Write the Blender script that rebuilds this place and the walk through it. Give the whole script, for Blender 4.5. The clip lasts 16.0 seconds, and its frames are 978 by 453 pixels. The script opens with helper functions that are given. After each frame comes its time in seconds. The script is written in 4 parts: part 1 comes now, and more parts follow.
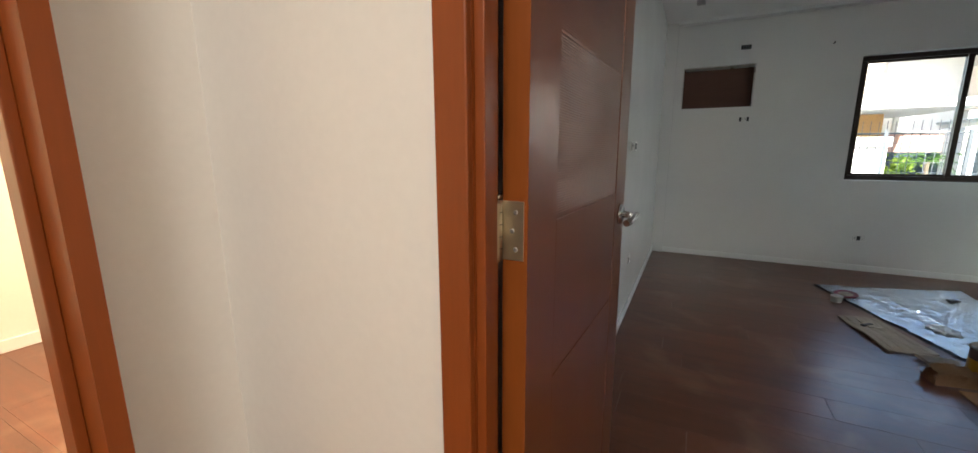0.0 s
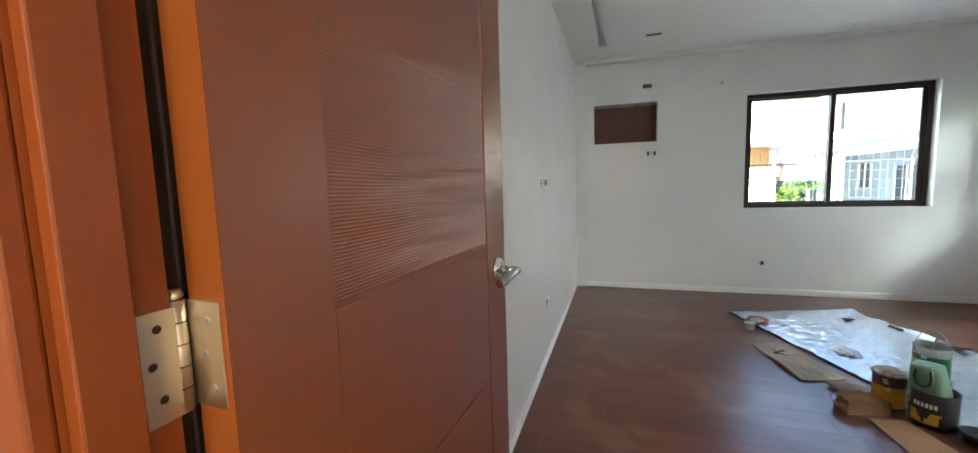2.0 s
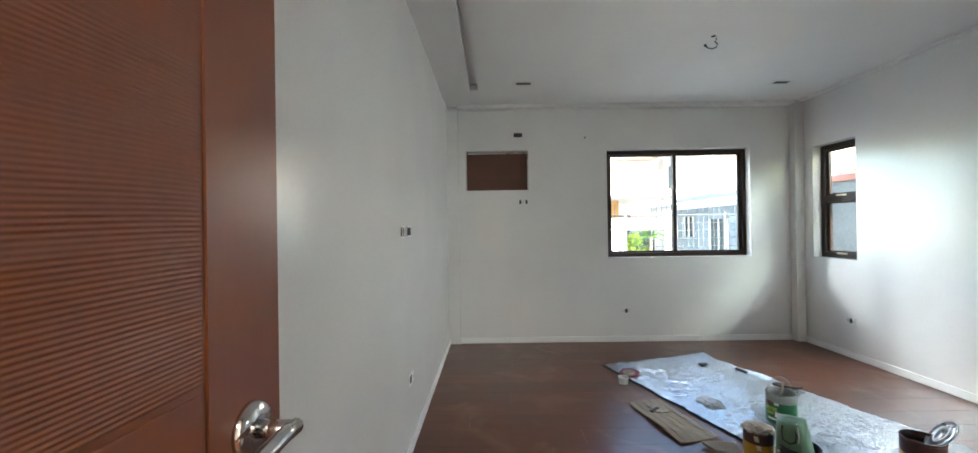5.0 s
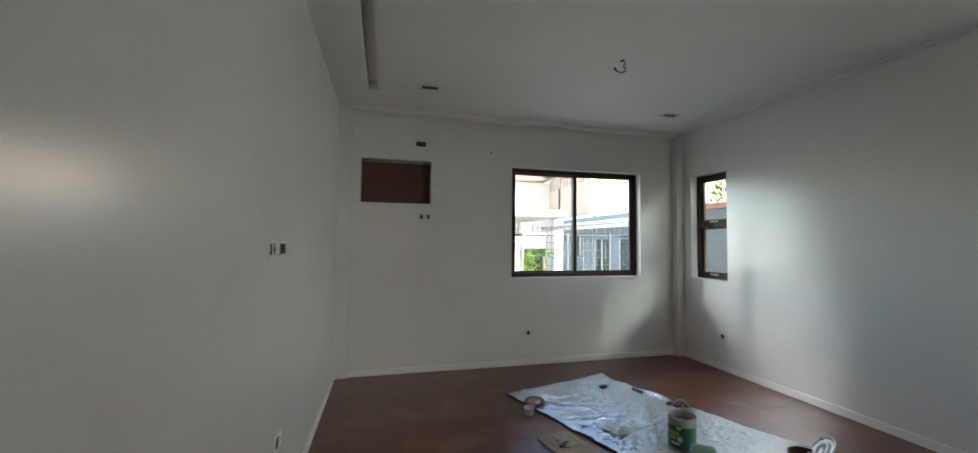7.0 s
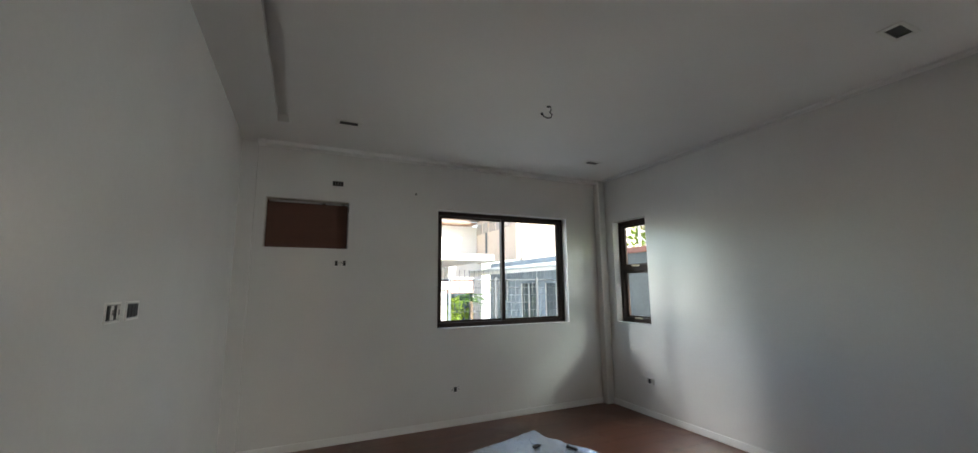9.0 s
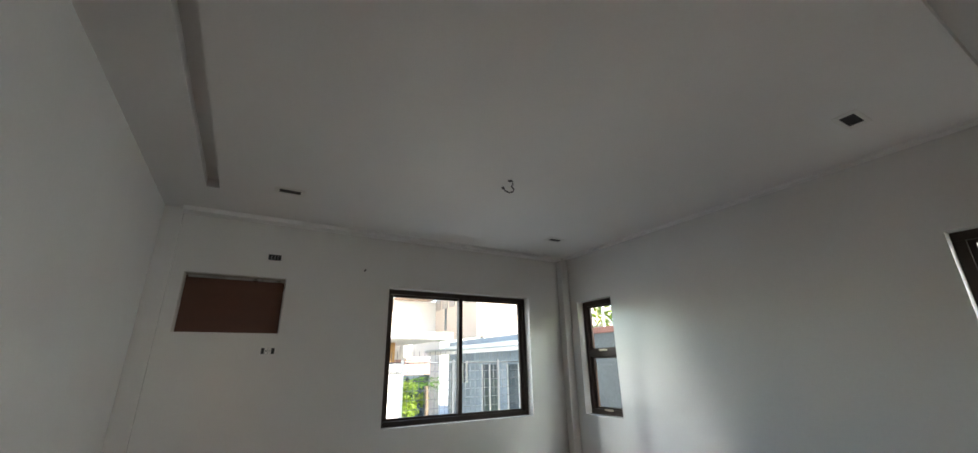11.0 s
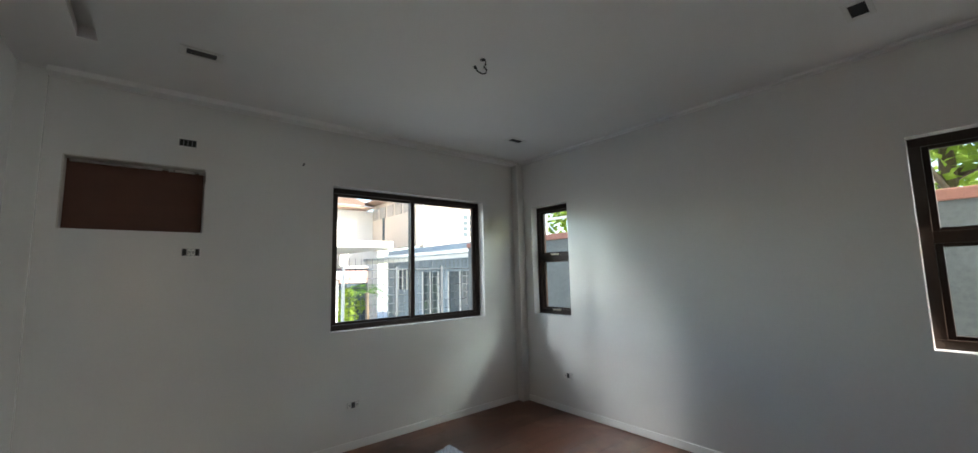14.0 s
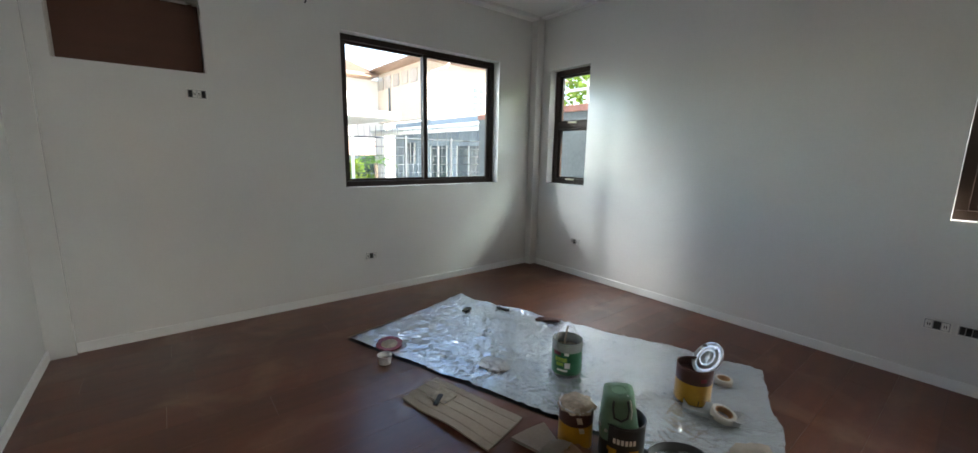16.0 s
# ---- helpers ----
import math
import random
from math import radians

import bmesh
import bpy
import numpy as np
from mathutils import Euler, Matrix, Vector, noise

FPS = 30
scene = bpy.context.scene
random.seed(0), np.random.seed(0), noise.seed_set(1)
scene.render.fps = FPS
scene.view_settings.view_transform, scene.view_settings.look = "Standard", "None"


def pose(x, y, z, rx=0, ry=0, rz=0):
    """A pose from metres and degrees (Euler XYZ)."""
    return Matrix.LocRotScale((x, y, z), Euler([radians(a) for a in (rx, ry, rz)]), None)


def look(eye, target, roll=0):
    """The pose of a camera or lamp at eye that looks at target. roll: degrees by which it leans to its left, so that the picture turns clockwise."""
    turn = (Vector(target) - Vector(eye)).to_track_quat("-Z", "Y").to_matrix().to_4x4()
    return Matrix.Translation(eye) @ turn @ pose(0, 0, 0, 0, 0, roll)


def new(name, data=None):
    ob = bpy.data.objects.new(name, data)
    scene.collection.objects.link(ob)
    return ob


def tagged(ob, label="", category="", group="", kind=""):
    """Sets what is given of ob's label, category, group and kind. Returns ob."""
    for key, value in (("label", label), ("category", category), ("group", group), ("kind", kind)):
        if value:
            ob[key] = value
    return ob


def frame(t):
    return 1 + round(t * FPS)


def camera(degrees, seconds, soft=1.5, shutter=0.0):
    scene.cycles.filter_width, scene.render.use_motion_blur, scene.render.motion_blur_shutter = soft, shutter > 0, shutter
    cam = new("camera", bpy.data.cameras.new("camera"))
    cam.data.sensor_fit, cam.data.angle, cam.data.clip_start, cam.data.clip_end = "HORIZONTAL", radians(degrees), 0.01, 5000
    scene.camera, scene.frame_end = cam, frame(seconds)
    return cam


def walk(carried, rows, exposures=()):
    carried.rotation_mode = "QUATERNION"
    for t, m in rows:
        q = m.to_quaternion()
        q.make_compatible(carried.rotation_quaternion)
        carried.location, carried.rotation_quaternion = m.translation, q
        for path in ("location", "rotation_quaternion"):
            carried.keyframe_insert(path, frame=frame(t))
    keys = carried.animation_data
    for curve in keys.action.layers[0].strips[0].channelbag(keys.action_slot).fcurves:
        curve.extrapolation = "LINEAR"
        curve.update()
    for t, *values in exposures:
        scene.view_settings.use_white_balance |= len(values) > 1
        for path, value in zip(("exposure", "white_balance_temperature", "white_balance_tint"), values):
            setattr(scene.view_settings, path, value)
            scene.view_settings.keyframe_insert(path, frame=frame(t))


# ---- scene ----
cam = camera(100.7, 16.0)
PATH = [
    (0, (0.39, -5.246, 1.237), (-0.491, -3.491, 0.86), -0.2),
    (0.5, (0.428, -5.159, 1.243), (-0.448, -3.398, 0.879), -0.6),
    (1, (0.446, -5.035, 1.242), (-0.275, -3.196, 0.93), -0.5),
    (1.5, (0.459, -4.968, 1.242), (-0.206, -3.098, 0.987), -0.9),
    (2, (0.481, -4.912, 1.248), (-0.128, -3.018, 1.042), -1.7),
    (2.5, (0.488, -4.831, 1.254), (-0.088, -2.922, 1.098), -1.5),
    (3, (0.486, -4.751, 1.253), (-0.025, -2.821, 1.136), -0.9),
    (3.5, (0.484, -4.681, 1.257), (0.05, -2.731, 1.155), -0.8),
    (4, (0.488, -4.6, 1.263), (0.208, -2.62, 1.207), -0.6),
    (6.5, (0.447, -4.182, 1.272), (0.792, -2.213, 1.322), -0.4),
    (7, (0.439, -4.097, 1.283), (0.937, -2.161, 1.364), 0.5),
    (7.5, (0.457, -4.058, 1.295), (1.073, -2.158, 1.406), 1.4),
    (8, (0.448, -3.975, 1.303), (1.169, -2.117, 1.462), 0.9),
    (8.5, (0.476, -3.931, 1.307), (1.265, -2.109, 1.544), 0.1),
    (9, (0.514, -3.893, 1.318), (1.342, -2.096, 1.612), -0.5),
    (11.5, (0.676, -3.607, 1.43), (1.676, -2.033, 2.154), -1.1),
    (12, (0.66, -3.556, 1.428), (1.718, -2.044, 2.198), -1.3),
    (12.5, (0.673, -3.497, 1.445), (1.823, -2.022, 2.153), -1.5),
    (13, (0.663, -3.428, 1.435), (1.866, -1.93, 1.99), -2.2),
    (13.5, (0.652, -3.364, 1.396), (1.888, -1.837, 1.771), -1.8),
    (14, (0.651, -3.316, 1.366), (1.914, -1.781, 1.589), -1.3),
    (14.5, (0.625, -3.259, 1.324), (1.903, -1.722, 1.382), -0.5),
    (15, (0.62, -3.237, 1.279), (1.896, -1.699, 1.192), -0.0),
    (15.5, (0.62, -3.252, 1.238), (1.884, -1.721, 0.999), 1.3),
    (16, (0.62, -3.237, 1.198), (1.849, -1.698, 0.849), 1.1),
]
EXPOSURES = [(0, 3.05, 6450, 8), (0.5, 3.2, 6450, 8), (1.0, 3.5, 6450, 8), (2.0, 4.05, 6450, 8), (3.0, 4.2, 6450, 8), (4.2, 4.15, 6450, 8), (6.3, 3.3, 6650, 9), (7.5, 2.95, 6700, 9), (9.0, 2.85, 6800, 11), (11.5, 3.1, 6850, 11), (12.5, 3.5, 6800, 11), (13.5, 3.05, 6700, 10), (14.5, 2.7, 6600, 9), (15.2, 2.75, 6600, 9), (16, 3.25, 6650, 9)]
walk(cam, [(t, look(eye, target, roll)) for t, eye, target, roll in PATH], EXPOSURES)

# ---- daylight ----
world = bpy.data.worlds.new("world")
scene.world = world
world.use_nodes = True
sky = world.node_tree.nodes.new("ShaderNodeTexSky")
sky.sky_type, sky.sun_disc = "NISHITA", False
sky.sun_elevation, sky.sun_rotation = radians(35.0), radians(171.5)
world.node_tree.links.new(sky.outputs[0], world.node_tree.nodes["Background"].inputs[0])
world.node_tree.nodes["Background"].inputs[1].default_value = 0.09
sun = new("sun", bpy.data.lights.new("sun", "SUN"))
sun.data.energy, sun.data.angle, sun.data.color = 3.0, radians(0.5), (1.0, 0.96, 0.9)
sun.matrix_world = look((1.2, -8, 5.66), (0, 0, 0))


def area(name, m, w, h, energy, color):
    lamp = new(name, bpy.data.lights.new(name, "AREA"))
    lamp.data.shape, lamp.data.size, lamp.data.size_y = "RECTANGLE", w, h
    lamp.data.energy, lamp.data.color = energy, color
    lamp.matrix_world = m
    return lamp


# added unseen lamps outside the windows for the open sky's light, from above and aside
area("window_daylight", look((1.6, 2.6, 4.2), (2.2, -1.4, 0.0)), 1.4, 1.4, 10, (0.92, 0.97, 1.0))
area("yard_daylight", look((-2.55, 4.24, 4.2), (3.82, -1.1, 0.9)), 0.5, 1.7, 27, (0.93, 0.97, 1.0))
area("side_window_daylight", look((5.9, -1.4, 2.9), (3.4, 0.0, 1.2)), 0.7, 0.7, 9, (0.82, 0.97, 0.95))
area("far_window_daylight", look((4.9, -4.25, 1.9), (0.5, -1.8, 1.3)), 0.9, 0.8, 4.6, (0.9, 0.96, 1.0))
# the lamps of hall and side room
area("hall_lamp", look((0.5, -6.25, 2.5), (0.5, -6.25, 0)), 0.5, 0.5, 4.8, (1.0, 0.94, 0.86))
area("side_room_lamp", look((-2.0, -5.0, 2.5), (-2.0, -5.0, 0)), 0.5, 0.5, 18, (1.0, 0.76, 0.48))

# ---- materials ----


def mat(name, color, rough=0.5, metal=0.0, vary=0.12, scale=3.0, fine=60.0, bump=0.05, stretch=(1, 1, 1), spec=0.5, rand=0.0, coords="Object"):
    """Base colour with stains and grain at two scales, and a fine relief."""
    m = bpy.data.materials.new(name)
    m.use_nodes = True
    n, l = m.node_tree.nodes, m.node_tree.links
    b = n["Principled BSDF"]
    b.inputs["Roughness"].default_value, b.inputs["Metallic"].default_value = rough, metal
    b.inputs["Specular IOR Level"].default_value = spec
    tc = n.new("ShaderNodeTexCoord")
    mp = n.new("ShaderNodeMapping")
    mp.inputs["Scale"].default_value = stretch
    if coords == "World":
        tc = n.new("ShaderNodeNewGeometry")
        l.new(tc.outputs["Position"], mp.inputs[0])
    else:
        l.new(tc.outputs[coords], mp.inputs[0])
    a, c = n.new("ShaderNodeTexNoise"), n.new("ShaderNodeTexNoise")
    a.inputs["Scale"].default_value, c.inputs["Scale"].default_value = scale, fine
    a.inputs["Detail"].default_value, c.inputs["Detail"].default_value = 5, 4
    for t in (a, c):
        l.new(mp.outputs[0], t.inputs["Vector"])
    mx = n.new("ShaderNodeMath")
    mx.operation = "MULTIPLY_ADD"
    mx.inputs[1].default_value, mx.inputs[2].default_value = 0.4, 0.0
    l.new(c.outputs[0], mx.inputs[0])
    ad = n.new("ShaderNodeMath")
    ad.operation = "MULTIPLY_ADD"
    ad.inputs[1].default_value = 0.6
    l.new(a.outputs[0], ad.inputs[0])
    l.new(mx.outputs[0], ad.inputs[2])
    last = ad
    if rand:
        oi = n.new("ShaderNodeObjectInfo")
        r = n.new("ShaderNodeMath")
        r.operation = "MULTIPLY_ADD"
        r.inputs[1].default_value, = (rand,)
        l.new(oi.outputs["Random"], r.inputs[0])
        l.new(ad.outputs[0], r.inputs[2])
        last = r
    ramp = n.new("ShaderNodeMapRange")
    ramp.inputs["From Min"].default_value, ramp.inputs["From Max"].default_value = 0.3, 0.7 + rand
    ramp.inputs["To Min"].default_value, ramp.inputs["To Max"].default_value = 1 - vary, 1 + vary
    l.new(last.outputs[0], ramp.inputs["Value"])
    vm = n.new("ShaderNodeVectorMath")
    vm.operation = "SCALE"
    vm.inputs[0].default_value = color[:3]
    l.new(ramp.outputs[0], vm.inputs["Scale"])
    l.new(vm.outputs[0], b.inputs["Base Color"])
    rr = n.new("ShaderNodeMapRange")
    rr.inputs["From Min"].default_value, rr.inputs["From Max"].default_value = 0.3, 0.7
    rr.inputs["To Min"].default_value, rr.inputs["To Max"].default_value = max(0.02, rough * 0.95), min(1, rough * 1.05)
    l.new(a.outputs[0], rr.inputs["Value"])
    l.new(rr.outputs[0], b.inputs["Roughness"])
    if bump:
        bp = n.new("ShaderNodeBump")
        bp.inputs["Strength"].default_value, bp.inputs["Distance"].default_value = bump, 0.01
        l.new(c.outputs[0], bp.inputs["Height"])
        l.new(bp.outputs[0], b.inputs["Normal"])
    return m


M_WALL = mat("wall_paint", (0.78, 0.77, 0.74), 0.24, vary=0.03, scale=2, fine=60, bump=0, spec=1.0)
M_WALL.node_tree.nodes["Principled BSDF"].inputs["IOR"].default_value = 1.65   # semi-gloss enamel
M_CEIL = mat("ceiling_paint", (0.8, 0.79, 0.77), 0.7, vary=0.03, scale=1.5, fine=90, bump=0.04)
M_TRIM = mat("trim_paint", (0.8, 0.8, 0.78), 0.4, vary=0.03, scale=4, bump=0.03)
M_HALL = mat("hall_paint", (0.8, 0.77, 0.72), 0.5, vary=0.03, scale=1.5, bump=0.04)
M_FLOOR = mat("laminate", (0.125, 0.042, 0.021), 0.3, vary=0.42, scale=2.5, fine=34, bump=0.02, stretch=(0.8, 7, 1), rand=0.22, coords="World")


def dusty(m, tone, amount):
    """Pale dust smears with a shape of their own over a material."""
    n, l = m.node_tree.nodes, m.node_tree.links
    b = n["Principled BSDF"]
    base = b.inputs["Base Color"].links[0].from_socket
    g, t, r, x = n.new("ShaderNodeNewGeometry"), n.new("ShaderNodeTexNoise"), n.new("ShaderNodeMapRange"), n.new("ShaderNodeMix")
    t.inputs["Scale"].default_value, t.inputs["Detail"].default_value, t.inputs["Distortion"].default_value = 2.6, 7, 0.8
    r.inputs["From Min"].default_value, r.inputs["From Max"].default_value, r.inputs["To Max"].default_value = 0.53, 0.78, amount
    x.data_type = "RGBA"
    x.inputs[7].default_value = (*tone, 1)
    l.new(g.outputs["Position"], t.inputs["Vector"])
    l.new(t.outputs[0], r.inputs["Value"])
    l.new(r.outputs[0], x.inputs[0])
    l.new(base, x.inputs[6])
    l.new(x.outputs[2], b.inputs["Base Color"])


dusty(M_FLOOR, (0.38, 0.26, 0.18), 0.36)
M_UNDER = mat("floor_joint", (0.03, 0.016, 0.011), 0.8)
M_DOOR = mat("door_veneer", (0.19, 0.053, 0.0155), 0.32, spec=0.9, vary=0.08, scale=1.5, fine=24, bump=0.008, stretch=(5, 5, 0.5))
M_FRAME = mat("door_frame_wood", (0.24, 0.055, 0.01), 0.36, spec=0.45, vary=0.1, scale=3, fine=30, bump=0.02, stretch=(5, 5, 0.4))
M_LIP = mat("door_lipping", (0.26, 0.068, 0.012), 0.42, spec=0.3, vary=0.08, scale=3, fine=30, bump=0.02, stretch=(5, 5, 0.4))
# frame wood with the shade of the hinge gap put into its colour
M_SHADE = mat("shaded_casing_wood", (0.03, 0.014, 0.009), 0.6, vary=0.15, scale=3)
M_BRONZE = mat("bronze_aluminium", (0.028, 0.016, 0.011), 0.42, metal=0.1, spec=0.35, vary=0.1, scale=6, bump=0.02)
M_STEEL = mat("satin_nickel", (0.62, 0.55, 0.42), 0.36, metal=1.0, vary=0.08, scale=20, bump=0.03)
M_CHROME = mat("chrome", (0.7, 0.69, 0.68), 0.12, metal=1.0, vary=0.05, scale=20, bump=0)
M_DARK = mat("dark_plastic", (0.02, 0.02, 0.02), 0.5, vary=0.2)
M_BOARD = mat("brown_plywood", (0.12, 0.05, 0.03), 0.6, vary=0.15, scale=4, fine=60, bump=0.06, stretch=(1, 1, 4))
M_METALBOX = mat("galvanised_box", (0.4, 0.4, 0.4), 0.45, metal=0.8, vary=0.15, scale=30)
M_TIN = mat("tin_plate", (0.62, 0.62, 0.62), 0.28, metal=1.0, vary=0.15, scale=14, bump=0.1)
M_WHITEPL = mat("white_plastic", (0.75, 0.74, 0.7), 0.4, vary=0.05, scale=20, bump=0.02)


def glass_mat():
    m = bpy.data.materials.new("window_glass")
    m.use_nodes = True
    b = m.node_tree.nodes["Principled BSDF"]
    b.inputs["Base Color"].default_value = (0.95, 0.98, 0.97, 1)
    b.inputs["Transmission Weight"].default_value, b.inputs["Roughness"].default_value, b.inputs["IOR"].default_value = 1, 0, 1.02
    return m


M_GLASS = glass_mat()

# ---- mesh helpers ----


def box(bm, x0, y0, z0, x1, y1, z1, bevel=0.0):
    """An axis-aligned box added to bm."""
    r = bmesh.ops.create_cube(bm, size=1)
    bmesh.ops.scale(bm, vec=(abs(x1 - x0), abs(y1 - y0), abs(z1 - z0)), verts=r["verts"])
    bmesh.ops.translate(bm, vec=((x0 + x1) / 2, (y0 + y1) / 2, (z0 + z1) / 2), verts=r["verts"])
    if bevel:
        ed = list({e for v in r["verts"] for e in v.link_edges})
        bmesh.ops.bevel(bm, geom=ed, offset=bevel, segments=2, affect="EDGES", profile=0.5)
    return bm


def B(x0, y0, z0, x1, y1, z1, bevel=0.0):
    return box(bmesh.new(), x0, y0, z0, x1, y1, z1, bevel)


def turned(profile, steps=32, caps=True):
    """A solid or shell of revolution about z from (radius, height) pairs."""
    bm = bmesh.new()
    rings = []
    for r, z in profile:
        rings.append([bm.verts.new((r * math.cos(2 * math.pi * i / steps), r * math.sin(2 * math.pi * i / steps), z)) for i in range(steps)])
    for a, b in zip(rings, rings[1:]):
        for i in range(steps):
            bm.faces.new((a[i], a[(i + 1) % steps], b[(i + 1) % steps], b[i]))
    if caps:
        bm.faces.new(rings[0][::-1])
        bm.faces.new(rings[-1])
    for f in bm.faces:
        f.smooth = len(f.verts) == 4
    return bm


def tube(points, radius, steps=8):
    """A round bar along a line of points."""
    bm = bmesh.new()
    pts = [Vector(p) for p in points]
    rings = []
    for i, p in enumerate(pts):
        d = (pts[min(i + 1, len(pts) - 1)] - pts[max(i - 1, 0)]).normalized()
        q = d.to_track_quat("Z", "Y")
        rings.append([bm.verts.new(p + q @ Vector((radius * math.cos(2 * math.pi * k / steps), radius * math.sin(2 * math.pi * k / steps), 0))) for k in range(steps)])
    for a, b in zip(rings, rings[1:]):
        for k in range(steps):
            bm.faces.new((a[k], a[(k + 1) % steps], b[(k + 1) % steps], b[k])).smooth = True
    bm.faces.new(rings[0][::-1])
    bm.faces.new(rings[-1])
    return bm


def moved(bm, m):
    bmesh.ops.transform(bm, matrix=m, verts=bm.verts)
    return bm


def mesh(name, bm, material):
    bmesh.ops.recalc_face_normals(bm, faces=bm.faces)
    me = bpy.data.meshes.new(name)
    bm.to_mesh(me)
    bm.free()
    me.materials.append(material)
    return me


def part(name, bm, material, parent, label=""):
    ob = new(name, mesh(name, bm, material))
    ob.parent = parent
    return tagged(ob, label)


def thing(name, label, category, m=None, group="", bm=None, material=None, kind=""):
    ob = new(name, mesh(name, bm, material) if bm else None)
    ob.matrix_world = m or Matrix.Identity(4)
    return tagged(ob, label, category, group, kind)


def structure(name, bm, material, label=""):
    return thing(name, label, name.rstrip("_0123456789"), bm=bm, material=material, kind="structure")


def wall_with_holes(axis, at, depth, a0, a1, z0, z1, holes):
    """A wall across axis ('x' or 'y') from at to at + depth, spanning a0..a1, with rectangular holes (a, b, low, high)."""
    bm = bmesh.new()
    cuts = sorted({a0, a1, *[h[0] for h in holes], *[h[1] for h in holes]})
    for p, q in zip(cuts, cuts[1:]):
        mid = (p + q) / 2
        hs = sorted([h for h in holes if h[0] < mid < h[1]], key=lambda h: h[2])
        z = z0
        for lo, hi in [(h[2], h[3]) for h in hs] + [(z1, z1)]:
            if lo > z + 1e-4:
                if axis == "y":
                    box(bm, p, at, z, q, at + depth, lo)
                else:
                    box(bm, at, p, z, at + depth, q, lo)
            z = hi
    bmesh.ops.remove_doubles(bm, verts=bm.verts, dist=1e-5)
    return bm


# ---- the room ----
RW = 3.82          # right wall
CEIL = 2.58
W_X0, W_X1, W_Z0, W_Z1 = 1.742, 3.302, 0.918, 2.098
AC = (0.201, 0.885, 1.67, 2.105)
S1 = (-0.70, -0.20, 0.915, 2.055)
S2 = (-4.10, -3.10, 0.905, 2.055)
DY0, DY1 = -4.755, -4.66   # door wall, hall face and room face

structure("floor", B(-3.6, -8.2, -0.2, RW + 0.18, 0.18, -0.013), M_UNDER, "dark sub-floor under laminate planks")
structure("wall_north", wall_with_holes("y", 0.0, 0.18, -0.15, RW + 0.18, 0, 2.75, [(W_X0, W_X1, W_Z0, W_Z1), AC]), M_WALL, "white painted wall with window and air-conditioner opening")
structure("wall_east", wall_with_holes("x", RW, 0.18, DY0, 0.0, 0, 2.75, [S1, S2]), M_WALL, "white painted wall with two narrow windows")
structure("wall_west", B(-0.15, DY1, 0, 0, 0, 2.75), M_WALL, "white glossy painted wall")
structure("wall_south", wall_with_holes("y", DY0, DY1 - DY0, -0.486, RW + 0.18, 0, 2.75, [(0.09, 0.91, 0, 2.11)]), M_HALL, "white painted wall with door opening")
structure("corner_column", B(3.725, -0.09, 0, RW, 0.0, 2.6, 0.006), M_WALL, "white painted corner column")
structure("corner_column_small", B(0.0, -0.035, 0, 0.12, 0.0, 2.6, 0.001), M_WALL, "white painted corner pilaster")

bm = bmesh.new()
TOP = 2.75
box(bm, -0.15, DY0, CEIL, 0.285, 0.18, TOP)
box(bm, 0.285, -0.56, CEIL, 0.363, 0.18, TOP)
box(bm, 0.285, -3.49, 2.64, 0.363, -0.56, TOP)
box(bm, 0.363, -3.49, CEIL, RW + 0.18, 0.18, TOP)
box(bm, 0.285, -3.575, 2.64, 3.70, -3.49, TOP)
box(bm, 3.70, -3.575, CEIL, RW + 0.18, -3.49, TOP)
box(bm, 0.285, DY0, CEIL, RW + 0.18, -3.575, TOP)
structure("ceiling", bm, M_CEIL, "white plasterboard ceiling with narrow recessed slots")
structure("trim_north", B(0.12, -0.1, 2.547, 3.72, 0.01, CEIL + 0.03), M_CEIL, "white ceiling cornice")
structure("trim_east", B(RW - 0.06, -3.48, 2.564, RW + 0.01, -0.1, CEIL + 0.03), M_CEIL, "white ceiling cornice")


def skirting(name, x0, y0, x1, y1):
    structure(name, B(x0, y0, 0, x1, y1, 0.062, 0.003), M_TRIM, "white painted skirting board")


skirting("baseboard_north", 0.12, -0.012, 3.725, -0.001)
skirting("baseboard_west", 0.001, DY1 + 0.02, 0.013, -0.035)
skirting("baseboard_east", RW - 0.013, DY1, RW - 0.001, -0.09)

# unseen block, added to keep sun off the yard and boundary wall
structure("wall_upper_storey", B(-3.6, -8.2, 2.752, RW + 0.18, 0.18, 7.6), M_HALL, "unseen upper storey added to shade the yard")

# ---- hall and side room ----
structure("wall_hall_west", wall_with_holes("x", -0.6, 0.114, -8.2, DY0, 0, 2.75, [(-5.88, -4.992, 0, 2.1)]), M_HALL, "cream painted hall wall")
structure("wall_hall_east", B(1.7, -8.2, 0, 1.8, DY0, 2.75), M_HALL, "cream painted hall wall")
structure("wall_hall_south", B(-3.5, -8.2, 0, 1.7, -8.1, 2.75), M_HALL, "cream painted hall wall")
structure("wall_side_west", B(-3.46, -8.1, 0, -3.36, -3.2, 2.75), M_HALL, "cream painted room wall")
structure("wall_side_north", B(-3.46, -3.2, 0, -0.15, -3.1, 2.75), M_HALL, "cream painted room wall")
structure("wall_side_east", B(-0.6, DY0, 0, -0.486, -3.2, 2.75), M_HALL, "cream painted room wall")
